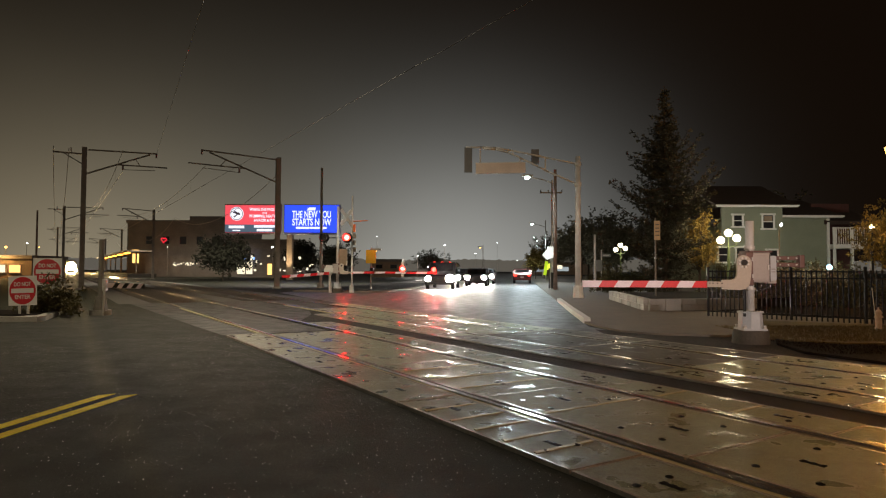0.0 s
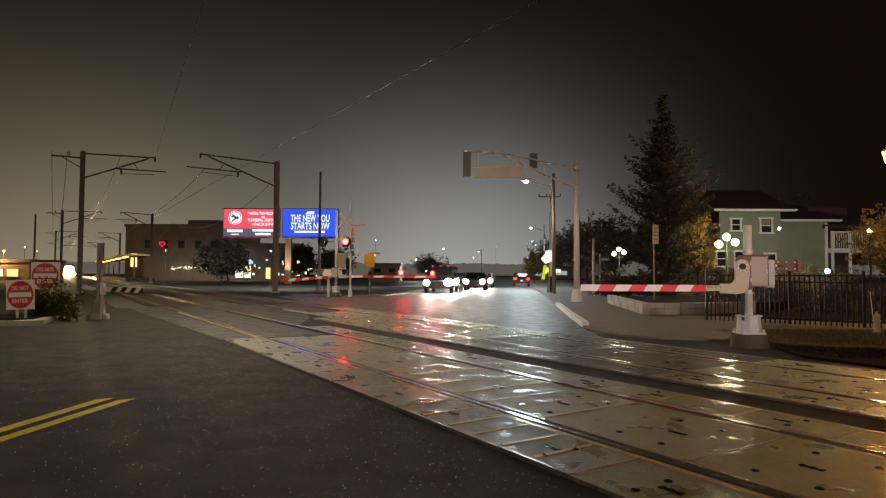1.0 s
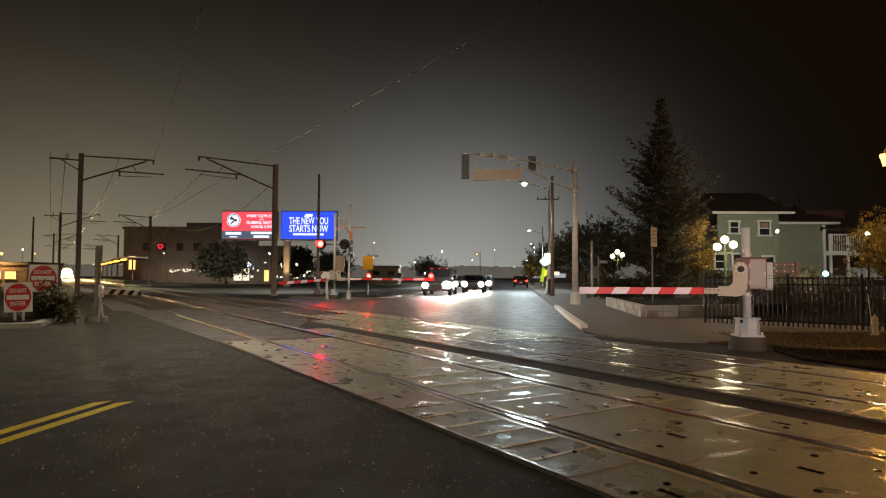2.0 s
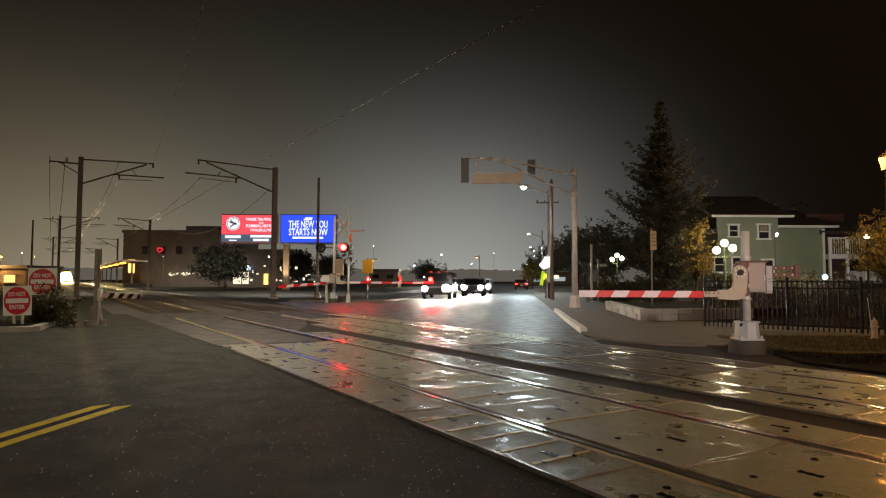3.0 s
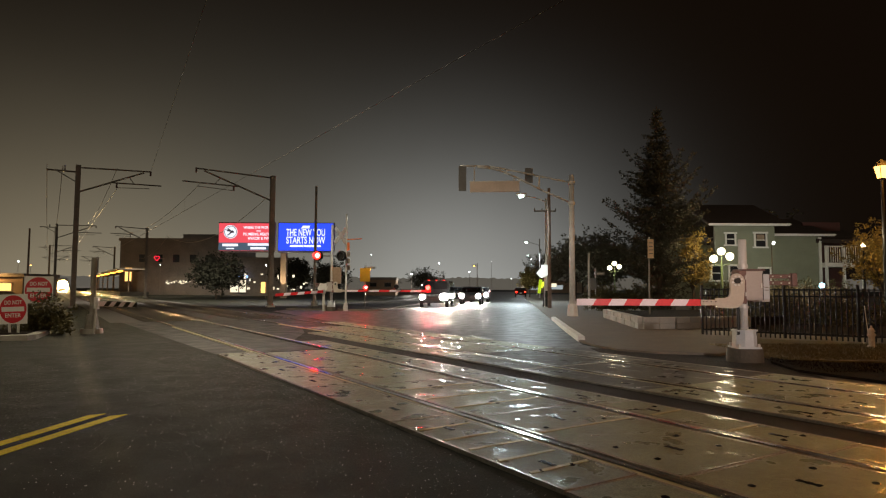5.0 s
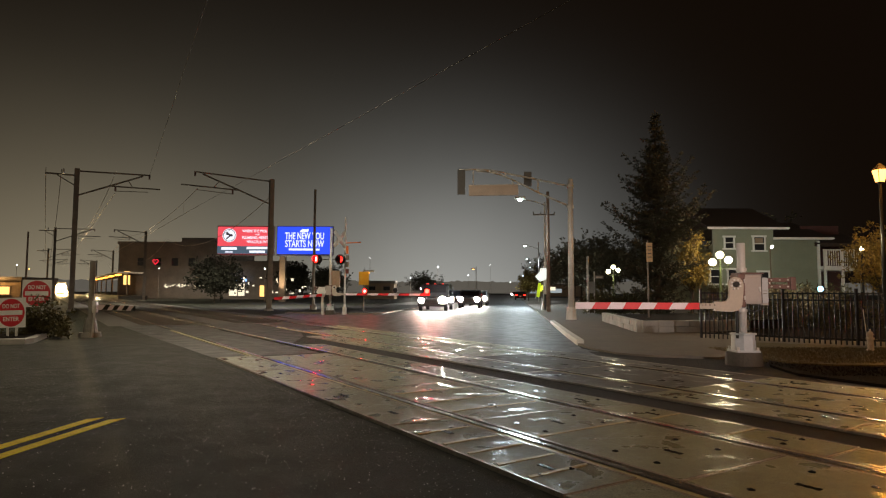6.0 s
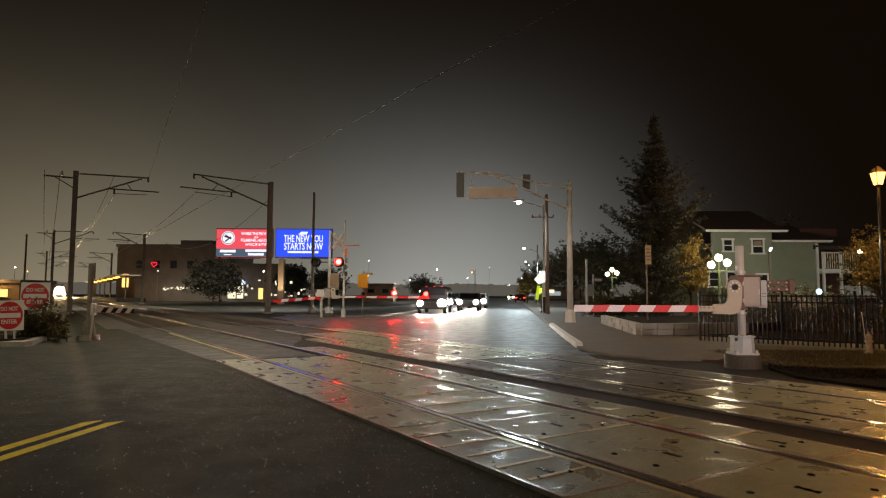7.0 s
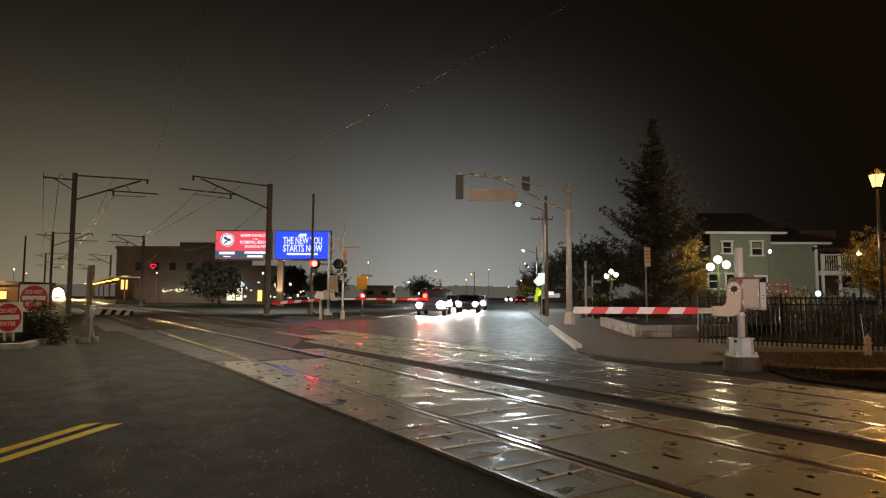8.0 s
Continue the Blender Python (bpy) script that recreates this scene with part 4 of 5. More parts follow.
part("post", cyl(0.04, 0.03, 3.55, None, 8), mat("ochre_post", (0.11, 0.09, 0.05), 0.5), porch)
part("lens", box(0.10, 0.08, 0.16, pose(0.08, -0.06, 3.62, 0, 25, 0), 0.02), WHITEGLOW, porch)
flood = empty("garden_flood_lamp", pose(18.6, 29.9, 0.05), "white flood lamp low among the hedge shrubs", "flood lamp")
part("lens", ball(0.13, Matrix.Translation((0, 0, 1.50))), glow_mat("flood_glow", (0.34, 0.76, 1.0), 4.0), flood, "", True)
part("stake", cyl(0.03, 0.03, 1.4), BLACKMETAL, flood)
lamp("flood_light", "SPOT", (18.6, 30.0, 2.9), 850, (0.95, 0.96, 0.85), 0.2, (20.4, 40.0, 3.6), 90)
lamp("flood_light", "POINT", (18.55, 29.4, 1.9), 70, (0.85, 0.95, 1.0), 0.12)
rear_globe = empty("garden_lantern", pose(18.2, 26.3, 0.05), "glowing white globe lantern before the autumn tree", "lamp")
part("lens", ball(0.10, Matrix.Translation((0, 0, 3.2))), GLOBEGLOW, rear_globe, "", True)
part("post", cyl(0.05, 0.04, 2.95), BLACKMETAL, rear_globe)
lamp("globe_light", "POINT", (16.9, 24.0, 3.5), 60, (1.0, 0.80, 0.45), 0.2)

# ---- small signs by the sidewalk
banner = empty("banner_pole", pose(8.35, 24.4, 0.3), "thin dark pole with a faded hanging sign", "sign post")
part("pole", cyl(0.035, 0.03, 3.1), DARKMETAL, banner)
part("sign_plate", box(0.24, 0.02, 0.75, Matrix.Translation((0.06, -0.04, 2.62)), 0.008), mat("faded_banner", (0.72, 0.50, 0.28), 0.7, vary=0.25, scale=4), banner)
for i in range(4):
    part("text_bar", box(0.15, 0.01, 0.035, Matrix.Translation((0.06, -0.056, 2.85 - 0.14 * i))), DARKMETAL, banner)
sp = empty("sign_post", pose(9.95, 39.0, 0.05), "thin post with a small street name plate", "sign post")
part("pole", cyl(0.04, 0.04, 2.6), GALV, sp)
part("name_plate", box(0.55, 0.02, 0.2, Matrix.Translation((0.30, -0.03, 2.25)), 0.006), PLASTIC, sp)
part("text_bar", box(0.38, 0.01, 0.07, Matrix.Translation((0.30, -0.046, 2.25))), SIGNWHITE, sp)
post2 = empty("utility_post", pose(9.3, 38.0, 0.05), "short grey utility post with a meter box", "post")
part("pole", cyl(0.08, 0.07, 3.5), GALV, post2)
part("meter_box", box(0.35, 0.2, 0.7, Matrix.Translation((0.22, -0.05, 1.6)), 0.02), PLASTIC, post2)
arrow = empty("arrow_sign", pose(7.7, 44.5, 0), "white arrow sign over a yellow hazard board, both self-glowing", "road sign")
part("pole", cyl(0.04, 0.04, 3.2), GALV, arrow)
# arrow plate and hazard board are given a glow of their own
part("arrow_plate", prism([(-0.5, 2.45), (-0.15, 2.85), (-0.15, 3.05), (0.42, 3.05), (0.42, 2.35), (-0.15, 2.1)], 0.03, Matrix.Translation((-0.1, -0.08, 0))), mat("glowing_sign_white", (0.85, 0.88, 0.85), 0.4, emit=(0.9, 1, 0.95), power=0.7, vary=0), arrow)
part("hazard_board", box(0.22, 0.03, 1.0, pose(-0.35, -0.08, 1.5, 0, 8, 0)), mat("glowing_sign_lime", (0.55, 0.75, 0.02), 0.4, emit=(0.6, 0.9, 0.02), power=0.35, vary=0), arrow)
shop_sign = empty("shop_sign", pose(14.0, 82.0, 0), "small lit shop sign in white and yellow", "shop sign")
part("panel", box(1.5, 0.15, 0.45, Matrix.Translation((1.0, 0, 1.85))), SHOPGLOW, shop_sign)
part("emblem", prism([(-0.4, 1.6), (0.0, 1.4), (0.3, 1.8), (0.1, 2.3), (-0.25, 2.2)], 0.1), glow_mat("yellow_emblem", (0.8, 0.9, 0.05), 1.5), shop_sign)
part("pole", cyl(0.08, 0.08, 1.7), DARKMETAL, shop_sign)

# ---- traffic island with two wrong-way signs
tagged(put(slab([(-14.0, 15.7), (-10.7, 15.2), (-10.0, 15.35), (-10.0, 15.7), (-10.8, 17.5), (-14, 18.2)], -0.1, 0.13), "traffic_island", KERB), "low concrete kerbed traffic island", "traffic island", kind="structure")
tagged(put(slab([(-13.9, 15.95), (-10.7, 15.5), (-10.3, 15.8), (-10.9, 17.3), (-13.9, 18.0)], 0.0, 0.145), "island_soil", SOIL), "dark soil on the traffic island", "soil", kind="structure")


def wrong_way(x, y, z, face, tilt):
    s = empty("do_not_enter_sign", pose(x, y, 0.1, 0, tilt, face), "square white sign with a red disc, on two steel posts", "road sign", "wrong-way signs")
    plate = part("plate", box(0.762, 0.006, 0.762, Matrix.Translation((0, 0, z)), 0.002), SIGNWHITE, s, "white square plate")
    part("red_disc", cyl(0.355, 0.355, 0.005, pose(0, -0.003, z, 90), 40), SIGNRED, plate, "red disc")
    part("white_bar", box(0.60, 0.005, 0.12, Matrix.Translation((0, -0.0105, z))), SIGNWHITE, plate)
    writing("DO NOT", 0.15, SIGNWHITE, plate, Matrix.Translation((0, -0.010, z + 0.165)) @ FACE, depth=0.002, width=0.46)
    writing("ENTER", 0.15, SIGNWHITE, plate, Matrix.Translation((0, -0.010, z - 0.165)) @ FACE, depth=0.002, width=0.42)
    for dx in (-0.10, 0.12):
        part("post", box(0.055, 0.03, z + 0.36, pose(dx, 0.025, 0, 0, dx * 20, 0), 0.004, None, True), GALV, s)
    return s


wrong_way(-10.85, 16.1, 0.64, -3, -2)
wrong_way(-11.2, 17.6, 1.13, 8, 0)
leafy(-10.75, 17.3, 0.95, 0.85, 51, "scruffy low bush on the traffic island", SHRUB, False, "shrub", "shrub", 0.1, 0.11, 1.6, "shrubs")

# ---- overhead line
CONTACT = ((3.45, 7.5, 8.85), (8.5, 7.1, 8.4))


def mast_pole(n, s, top, way, reach, label, detail=True):
    p = tr(n, s)
    m = empty("catenary_mast", Matrix.Translation(p) @ pose(0, 0, 0, 0, 0, TRACK_DEG), label, "catenary mast", "catenary masts")
    bm = box(0.29, 0.03, top, Matrix.Translation((0, -0.15, 0)), 0, None, True)
    box(0.29, 0.03, top, Matrix.Translation((0, 0.15, 0)), 0, bm, True)
    box(0.03, 0.27, top, None, 0, bm, True)
    part("column", bm, DARKMETAL, m, "weathered steel column")
    part("base", box(0.5, 0.5, 0.12, None, 0.02, None, True), KERB, m)
    w = way
    part("top_tube", rod((0, 0, top - 0.15), (w * reach * 0.86, 0, top + 0.0), 0.05), DARKMETAL, m)
    part("brace", rod((0, 0, top - 1.75), (w * reach * 0.78, 0, top - 0.10), 0.055), DARKMETAL, m)
    part("registration_arm", rod((w * reach * 0.37, 0, top - 0.95), (w * reach, 0, top - 0.90), 0.045), DARKMETAL, m)
    part("steady_arm", rod((w * reach * 0.45, 0, top - 1.25), (w * reach * 0.85, 0, top - 1.15), 0.022), DARKMETAL, m)
    for u in (0.45, 0.86):
        part("insulator", cyl(0.06, 0.06, 0.32, Matrix.Translation((w * reach * u, 0, top - 1.27 if u < 0.5 else top - 0.28)), 10), BROWNBOX, m)
    part("drop_link", rod((w * reach * 0.6, 0, top - 0.5), (w * reach * 0.66, 0, top - 0.92), 0.025), DARKMETAL, m)
    if way > 0:
        part("feeder_bracket", box(1.75, 0.08, 0.10, Matrix.Translation((-0.85, 0, top - 0.45))), DARKMETAL, m)
        part("feeder_strut", rod((-1.1, 0, top - 0.5), (0, 0, top - 1.15), 0.03), DARKMETAL, m)
        part("feeder_insulator", cyl(0.07, 0.05, 0.3, Matrix.Translation((-0.75, 0, top - 0.38)), 10), SIGNWHITE, m)
    return m


mast_pole(1.38, 45.7, 9.1, 1, 4.9, "weathered steel catenary mast with a bracket arm over the track")
mast_pole(12.8, 42.0, 9.0, -1, 5.8, "weathered steel catenary mast with a bracket arm over the track")
for s in (90.0, 136.0, 182.0):
    mast_pole(0.7 if s < 100 else 0.1, s, 9.1, 1, 4.9, "distant steel catenary mast beside the tracks")
    mast_pole(10.6, s - 2, 9.0, -1, 4.2, "distant steel catenary mast beside the tracks")


def span(name, n, s0, s1, z0, z1, sag, r, label, n1=None, ma=None):
    pts = []
    k = 14
    for i in range(k + 1):
        u = i / k
        pts.append(tr(n + ((n1 if n1 is not None else n) - n) * u, s0 + (s1 - s0) * u, z0 + (z1 - z0) * u - 4 * sag * u * (1 - u)))
    bm = bmesh.new()
    rings = []
    for i, p in enumerate(pts):
        d = (pts[min(i + 1, k)] - pts[max(i - 1, 0)]).normalized()
        e1 = d.cross(Vector((0, 0, 1))).normalized()
        e2 = d.cross(e1)
        rings.append([bm.verts.new(p + (e1 * math.cos(a) + e2 * math.sin(a)) * r) for a in (0, 1.257, 2.513, 3.77, 5.027)])
    for q0, q1 in zip(rings, rings[1:]):
        for i in range(5):
            bm.faces.new((q0[i], q0[(i + 1) % 5], q1[(i + 1) % 5], q1[i]))
    return tagged(put(bm, name, ma or WIRE), label, "overhead wire", "overhead wires")


SUP = (-20.0, 44.0, 90.0, 136.0, 182.0)
for n, zc, zm in CONTACT:
    for s0, s1 in zip(SUP, SUP[1:]):
        if s0 < 0:
            if n < 5:
                span("contact_wire", 0.34, s0, 45.7, 9.0, 9.1, 0.02, 0.0085, "taut copper contact wire above the track", 5.6, DIMWIRE)
            else:
                span("contact_wire", n, s0, s1, zc, zc, 0.02, 0.0085, "taut copper contact wire above the track", None, DIMWIRE)
            continue
        span("contact_wire", n, s0, s1, zc, zc, 0.05, 0.016, "taut copper contact wire above the track")
        span("messenger_wire", n, s0, s1, zm, zm, 0.9, 0.016, "sagging messenger wire above the track")
        drops = bmesh.new()
        for i in range(1, 8):
            u = i / 8
            s = s0 + (s1 - s0) * u
            rod(tr(n, s, zc - 0.2 * u * (1 - u)), tr(n, s, zm - 3.6 * u * (1 - u)), 0.004, seg=4, bm=drops)
        tagged(put(drops, "dropper_wires", WIRE), "thin dropper wires of the overhead line", "overhead wire", kind="stuff")
for s0, s1 in zip(SUP[1:], SUP[2:]):
    for n, z, sag in ((-0.3, 8.7, 1.0), (0.5, 8.65, 1.3), (13.4, 8.2, 2.0)):
        span("feeder_wire", n, s0, s1, z, z, sag, 0.02, "sagging feeder wire carried beside the tracks")

# ---- poles on the far side
for x, y, top, r, label, ma in ((-8.25, 42.0, 8.25, 0.11, "plain dark steel pole", DARKMETAL), (-5.3, 36.2, 5.65, 0.06, "slim galvanised signal pole", GALV), (-46.5, 71.0, 8.0, 0.12, "distant wooden utility pole", WOODPOLE)):
    u = empty("pole", pose(x, y, 0), label, "pole")
    part("shaft", cyl(r, r * 0.75, top, None, 12), ma, u)
    part("base", cyl(r * 2.3, r * 1.9, 0.45, None, 10), ma, u)
    if y == 36.2:
        part("amber_arm", rod((0, 0, 4.15), (0.9, 0, 4.2), 0.03), ORANGEPLASTIC, u)
        part("amber_box", box(0.12, 0.12, 0.45, Matrix.Translation((0.12, 0, 3.75))), ORANGEPLASTIC, u)
        for i in range(3):
            part("bracket_box", box(0.16, 0.2, 0.28, Matrix.Translation((0.14, 0, 2.5 + 0.4 * i))), DARKMETAL, u)
ws = empty("warning_sign", pose(-4.75, 41.0, 0), "square amber warning board on a post", "road sign")
part("post", cyl(0.05, 0.04, 2.65), DARKMETAL, ws)
part("board", box(0.66, 0.03, 0.88, Matrix.Translation((0, -0.05, 2.2)), 0.01), SIGNYELLOW, ws)
lamp("sign_light", "POINT", (-4.7, 40.2, 2.9), 6, (1.0, 0.6, 0.15), 0.05)
tagged(put(slab([rd(-13.5, 36.0), rd(-8.3, 35.2), rd(-7.6, 35.8), rd(-7.6, 60), rd(-13.5, 60)], -0.1, 0.09), "median", SIDEWALK), "low dark kerbed median below the far gate", "traffic island", kind="structure")
tagged(put(slab([rd(-13.3, 36.4), rd(-8.5, 35.6), rd(-7.9, 36.1), rd(-7.9, 59.8), rd(-13.3, 59.8)], -0.1, 0.096), "median_top", ASPHALT_OLD), "dark asphalt topping of the median", "traffic island", kind="structure")

# ---- billboard


def billboard():
    b = empty("billboard", pose(-20.6, 80.0, 0), "pair of glowing digital billboards on a tan column", "billboard")
    red = part("red_screen", box(7.0, 0.3, 3.5, Matrix.Translation((-4.0, 0, 7.86)), 0.02), SCREENRED, b, "red advertising screen")
    part("slate_band", box(7.0, 0.02, 1.0, Matrix.Translation((-4.0, -0.165, 6.61))), SCREENTEAL, red)
    part("white_disc", cyl(0.88, 0.88, 0.03, pose(-6.0, -0.155, 8.50, 90), 32), SCREENWHITE, red)
    part("dark_ring", cyl(0.80, 0.80, 0.02, pose(-6.0, -0.175, 8.50, 90), 32), glow_mat("screen_dark", (0.03, 0.02, 0.03), 1.0), red)
    part("inner_disc", cyl(0.72, 0.72, 0.02, pose(-6.0, -0.19, 8.50, 90), 32), SCREENWHITE, red)
    for a in (35, -40, 15):
        part("tool_shape", box(0.95, 0.02, 0.17, pose(-6.0, -0.22, 8.5 + a * 0.004, 0, a, 0)), MATS["screen_dark"], red)
    for body, dx, z, size, w in (("WHERE THE PROS GO", -2.4, 9.05, 0.5, 3.9), ("FOR", -2.4, 8.60, 0.28, 0.55), ("PLUMBING, HEATING,", -2.4, 8.20, 0.52, 3.9), ("HVAC/R & PVF", -2.4, 7.65, 0.5, 2.7)):
        writing(body, size, SCREENWHITE, red, Matrix.Translation((dx, -0.16, z)) @ FACE, depth=0.01, width=w)
    for dx, z, w, h in ((-6.0, 6.80, 2.0, 0.34), (-6.0, 6.35, 1.0, 0.14), (-2.4, 6.88, 2.7, 0.30), (-2.4, 6.40, 2.0, 0.30)):
        part("text_bar", box(w, 0.02, h, Matrix.Translation((dx, -0.19, z))), SCREENWHITE, red)
    blue = part("blue_screen", box(7.0, 0.3, 3.5, Matrix.Translation((3.65, 0, 7.9)), 0.02), SCREENBLUE, b, "blue advertising screen")
    for body, z, size, w in (("THE NEW YOU", 8.42, 1.25, 5.0), ("STARTS NOW", 7.42, 1.25, 5.0)):
        t = writing(body, size, SCREENWHITE, blue, Matrix.Translation((3.65, -0.16, z)) @ FACE, depth=0.01, width=w)
    part("logo_shape", prism([(3.1, 9.1), (3.0, 8.98), (4.1, 8.98), (4.2, 9.35), (3.3, 9.35)], 0.02, Matrix.Translation((0, -0.18, 0))), SCREENWHITE, blue)
    for dx, w in ((2.5, 1.7), (4.5, 2.2)):
        part("text_bar", box(w, 0.02, 0.26, Matrix.Translation((dx, -0.17, 6.72))), SCREENWHITE, blue)
    for x in (-4.0, 3.65):
        part("frame", box(7.3, 0.5, 3.8, Matrix.Translation((x, 0.42, 7.88)), 0.03), DARKMETAL, b)
        part("catwalk", box(7.0, 0.7, 0.08, Matrix.Translation((x, -0.3, 5.9))), GALV, b)
        for k in (-2.2, 0.6):
            part("flood_arm", rod((x + k, 0, 5.95), (x + k, -1.0, 5.75), 0.05), GALV, b)
    part("screen_edge", box(0.15, 0.4, 3.5, Matrix.Translation((-0.35, 0, 7.88))), BRICKPALE, b)
    part("column", box(0.75, 0.75, 6.4, Matrix.Translation((0.75, 0.6, 0)), 0.02, None, True), BRICKPALE, b, "tan clad column")
    return b


billboard()
lamp("column_light", "SPOT", (-19.8, 78.6, 0.4), 900, WARM, 0.1, (-19.8, 80.3, 4.5), 60)

# ---- far buildings and lights
# the points belong to far lamps; the spots are added fills without posts
lamp("lot_or_fill_light", "POINT", (-63.0, 86.5, 4.4), 1500, (1.0, 0.55, 0.18), 0.2)
lamp("lot_or_fill_light", "POINT", (-4.9, 116.0, 4.3), 1200, (1.0, 0.95, 0.88), 0.2)
lamp("lot_or_fill_light", "POINT", (1.6, 124.0, 6.6), 2500, (1.0, 0.95, 0.9), 0.2)
lamp("lot_or_fill_light", "SPOT", (-14.0, 58.0, 10.0), 8500, (1.0, 0.92, 0.80), 1.2, (-15.0, 60.0, 0), 140)
lamp("lot_or_fill_light", "SPOT", (-42.0, 92.0, 9.5), 4200, (1.0, 0.86, 0.66), 0.3, (-42.0, 95.0, 0), 140)
lamp("lot_or_fill_light", "SPOT", (-30.0, 60.0, 10.0), 3500, (1.0, 0.90, 0.75), 0.3, (-30.0, 62.0, 0), 140)


def shop(x, y, w, d, h, material, label, windows=(), roofline=0.0):
    b = empty("building", pose(x, y, 0), label, "building", "far buildings")
    part("wall", box(w, d, h, None, 0, None, True), material, b)
    part("parapet", box(w + 0.4, d + 0.4, 0.5, Matrix.Translation((0, 0, h)), 0, None, True), DARKBUILD, b)
    if roofline:
        part("roof_unit", box(w * 0.3, d * 0.4, roofline, Matrix.Translation((w * 0.12, 0, h + 0.4)), 0, None, True), DARKBUILD, b)
    for dx, z, ww, hh, ma in windows:
        win = part("window", box(ww, 0.12, hh, Matrix.Translation((dx, -d / 2 - 0.04, z))), ma, b)
        part("frame", box(ww + 0.3, 0.08, 0.15, Matrix.Translation((dx, -d / 2 - 0.09, z + hh / 2))), DARKMETAL, win)
        part("sill", box(ww + 0.3, 0.16, 0.12, Matrix.Translation((dx, -d / 2 - 0.09, z - hh / 2))), DARKMETAL, win)
    return b


shop(-46.5, 118, 20, 14, 9.6, DARKBUILD, "dark multi-storey brick building beyond the tracks", ((-3, 6.5, 1.1, 1.5, DARKGLASS), (0, 6.5, 1.1, 1.5, DARKGLASS), (3, 6.5, 1.1, 1.5, DARKGLASS), (6, 6.5, 1.1, 1.5, DARKGLASS), (-6, 6.5, 1.1, 1.5, DARKGLASS), (-8.4, 3.6, 1.1, 2.5, WINDOWGLOW)), 1.2)
shop(-30, 112, 10, 12, 6.0, DARKBUILD, "low dark shop with lit openings", ((-3.8, 1.6, 2.6, 2.2, SHOPGLOW), (0.5, 1.4, 0.8, 2.0, WINDOWGLOW)))
shop(-10.5, 120, 5.5, 8, 2.9, BRICKPALE, "small pale shop far along the street", ((-1.4, 2.0, 1.2, 0.8, DARKGLASS), (1.3, 2.0, 1.2, 0.8, DARKGLASS)))
shop(-62, 92, 7.5, 8, 2.7, BRICKPALE, "low station shop with a row of warm lit windows", ((-2.6, 1.3, 1.5, 1.2, WINDOWGLOW), (-0.6, 1.3, 1.2, 1.2, SHOPGLOW), (1.4, 1.3, 1.5, 1.2, WINDOWGLOW)))
shop(-66, 86, 4, 6, 2.6, BRICKPALE, "small shop with warm lit windows", ((-0.6, 1.6, 2.2, 1.4, WINDOWGLOW),))
shop(42, 225, 22, 10, 4.0, BRICKPALE, "pale lit shop front at the end of the street", ((-7.5, 2.0, 4.0, 2.0, DIMSHOP), (0, 2.0, 5.0, 1.6, DIMSHOP)))
heart = empty("neon_heart", pose(-48.6, 108.0, 6.4), "red neon heart sign", "neon sign")
HEART = [Vector((0.47 * 0.0625 * 16 * math.sin(a) ** 3, 0, 0.47 * 0.0625 * (13 * math.cos(a) - 5 * math.cos(2 * a) - 2 * math.cos(3 * a) - math.cos(4 * a)))) for a in [i * math.pi / 14 for i in range(29)]]
part("tube", pipe(HEART, 0.07, 6), NEONRED, heart)
part("mount", box(0.1, 3.2, 0.1, Matrix.Translation((0, 1.6, 0))), DARKMETAL, heart)

rng = random.Random(5)


def sparks(name, count, x, y, z, label, ma, size=0.13):
    bm = bmesh.new()
    for _ in range(count):
        box(size * rng.uniform(0.5, 2.2), 0.1, size * rng.uniform(0.6, 2.4), Matrix.Translation((rng.uniform(*x), rng.uniform(*y), rng.uniform(*z))), 0, bm)
    return tagged(put(bm, name, ma), label, "string lights", kind="stuff")


sparks("string_lights", 46, (-48, -39), (110, 110.5), (2.0, 2.5), "row of small white shop lights", SHOPGLOW)
sparks("tree_lights", 26, (-27, -15), (84, 88), (0.7, 3.2), "warm small lights glinting among dark trees", SHOPGLOW, 0.16)
sparks("tree_lights", 14, (-40.5, -38.5), (108, 109), (3, 6.8), "small white and blue lights on a dark facade", WHITEGLOW, 0.08)
bl = empty("blue_shop_sign", pose(-33.5, 105.3, 0), "small blue lit shop sign", "shop sign")
for i in range(5):
    part("letter_bar", box(0.45, 0.1, 0.4, Matrix.Translation((-1.6 + 0.72 * i, 0, 3.2 + 0.1 * (i % 2)))), BLUEGLOW, bl)
part("sign_beam", box(4.2, 0.1, 0.12, Matrix.Translation((0, 0.1, 2.9))), DARKMETAL, bl)
part("post", box(0.15, 0.15, 2.9, Matrix.Translation((0, 0.15, 0)), 0, None, True), DARKMETAL, bl)


def far_lamp(x, y, z, ma, r):
    s = empty("far_lamp", pose(x, y, 0), "distant lamp on a slim dark pole", "street lamp", "far lamps")
    part("pole", cyl(0.045, 0.03, z, None, 6), DARKMETAL, s)
    part("lens", ball(r * 0.62, Matrix.Translation((0, 0, z)), None, 8), ma, s)


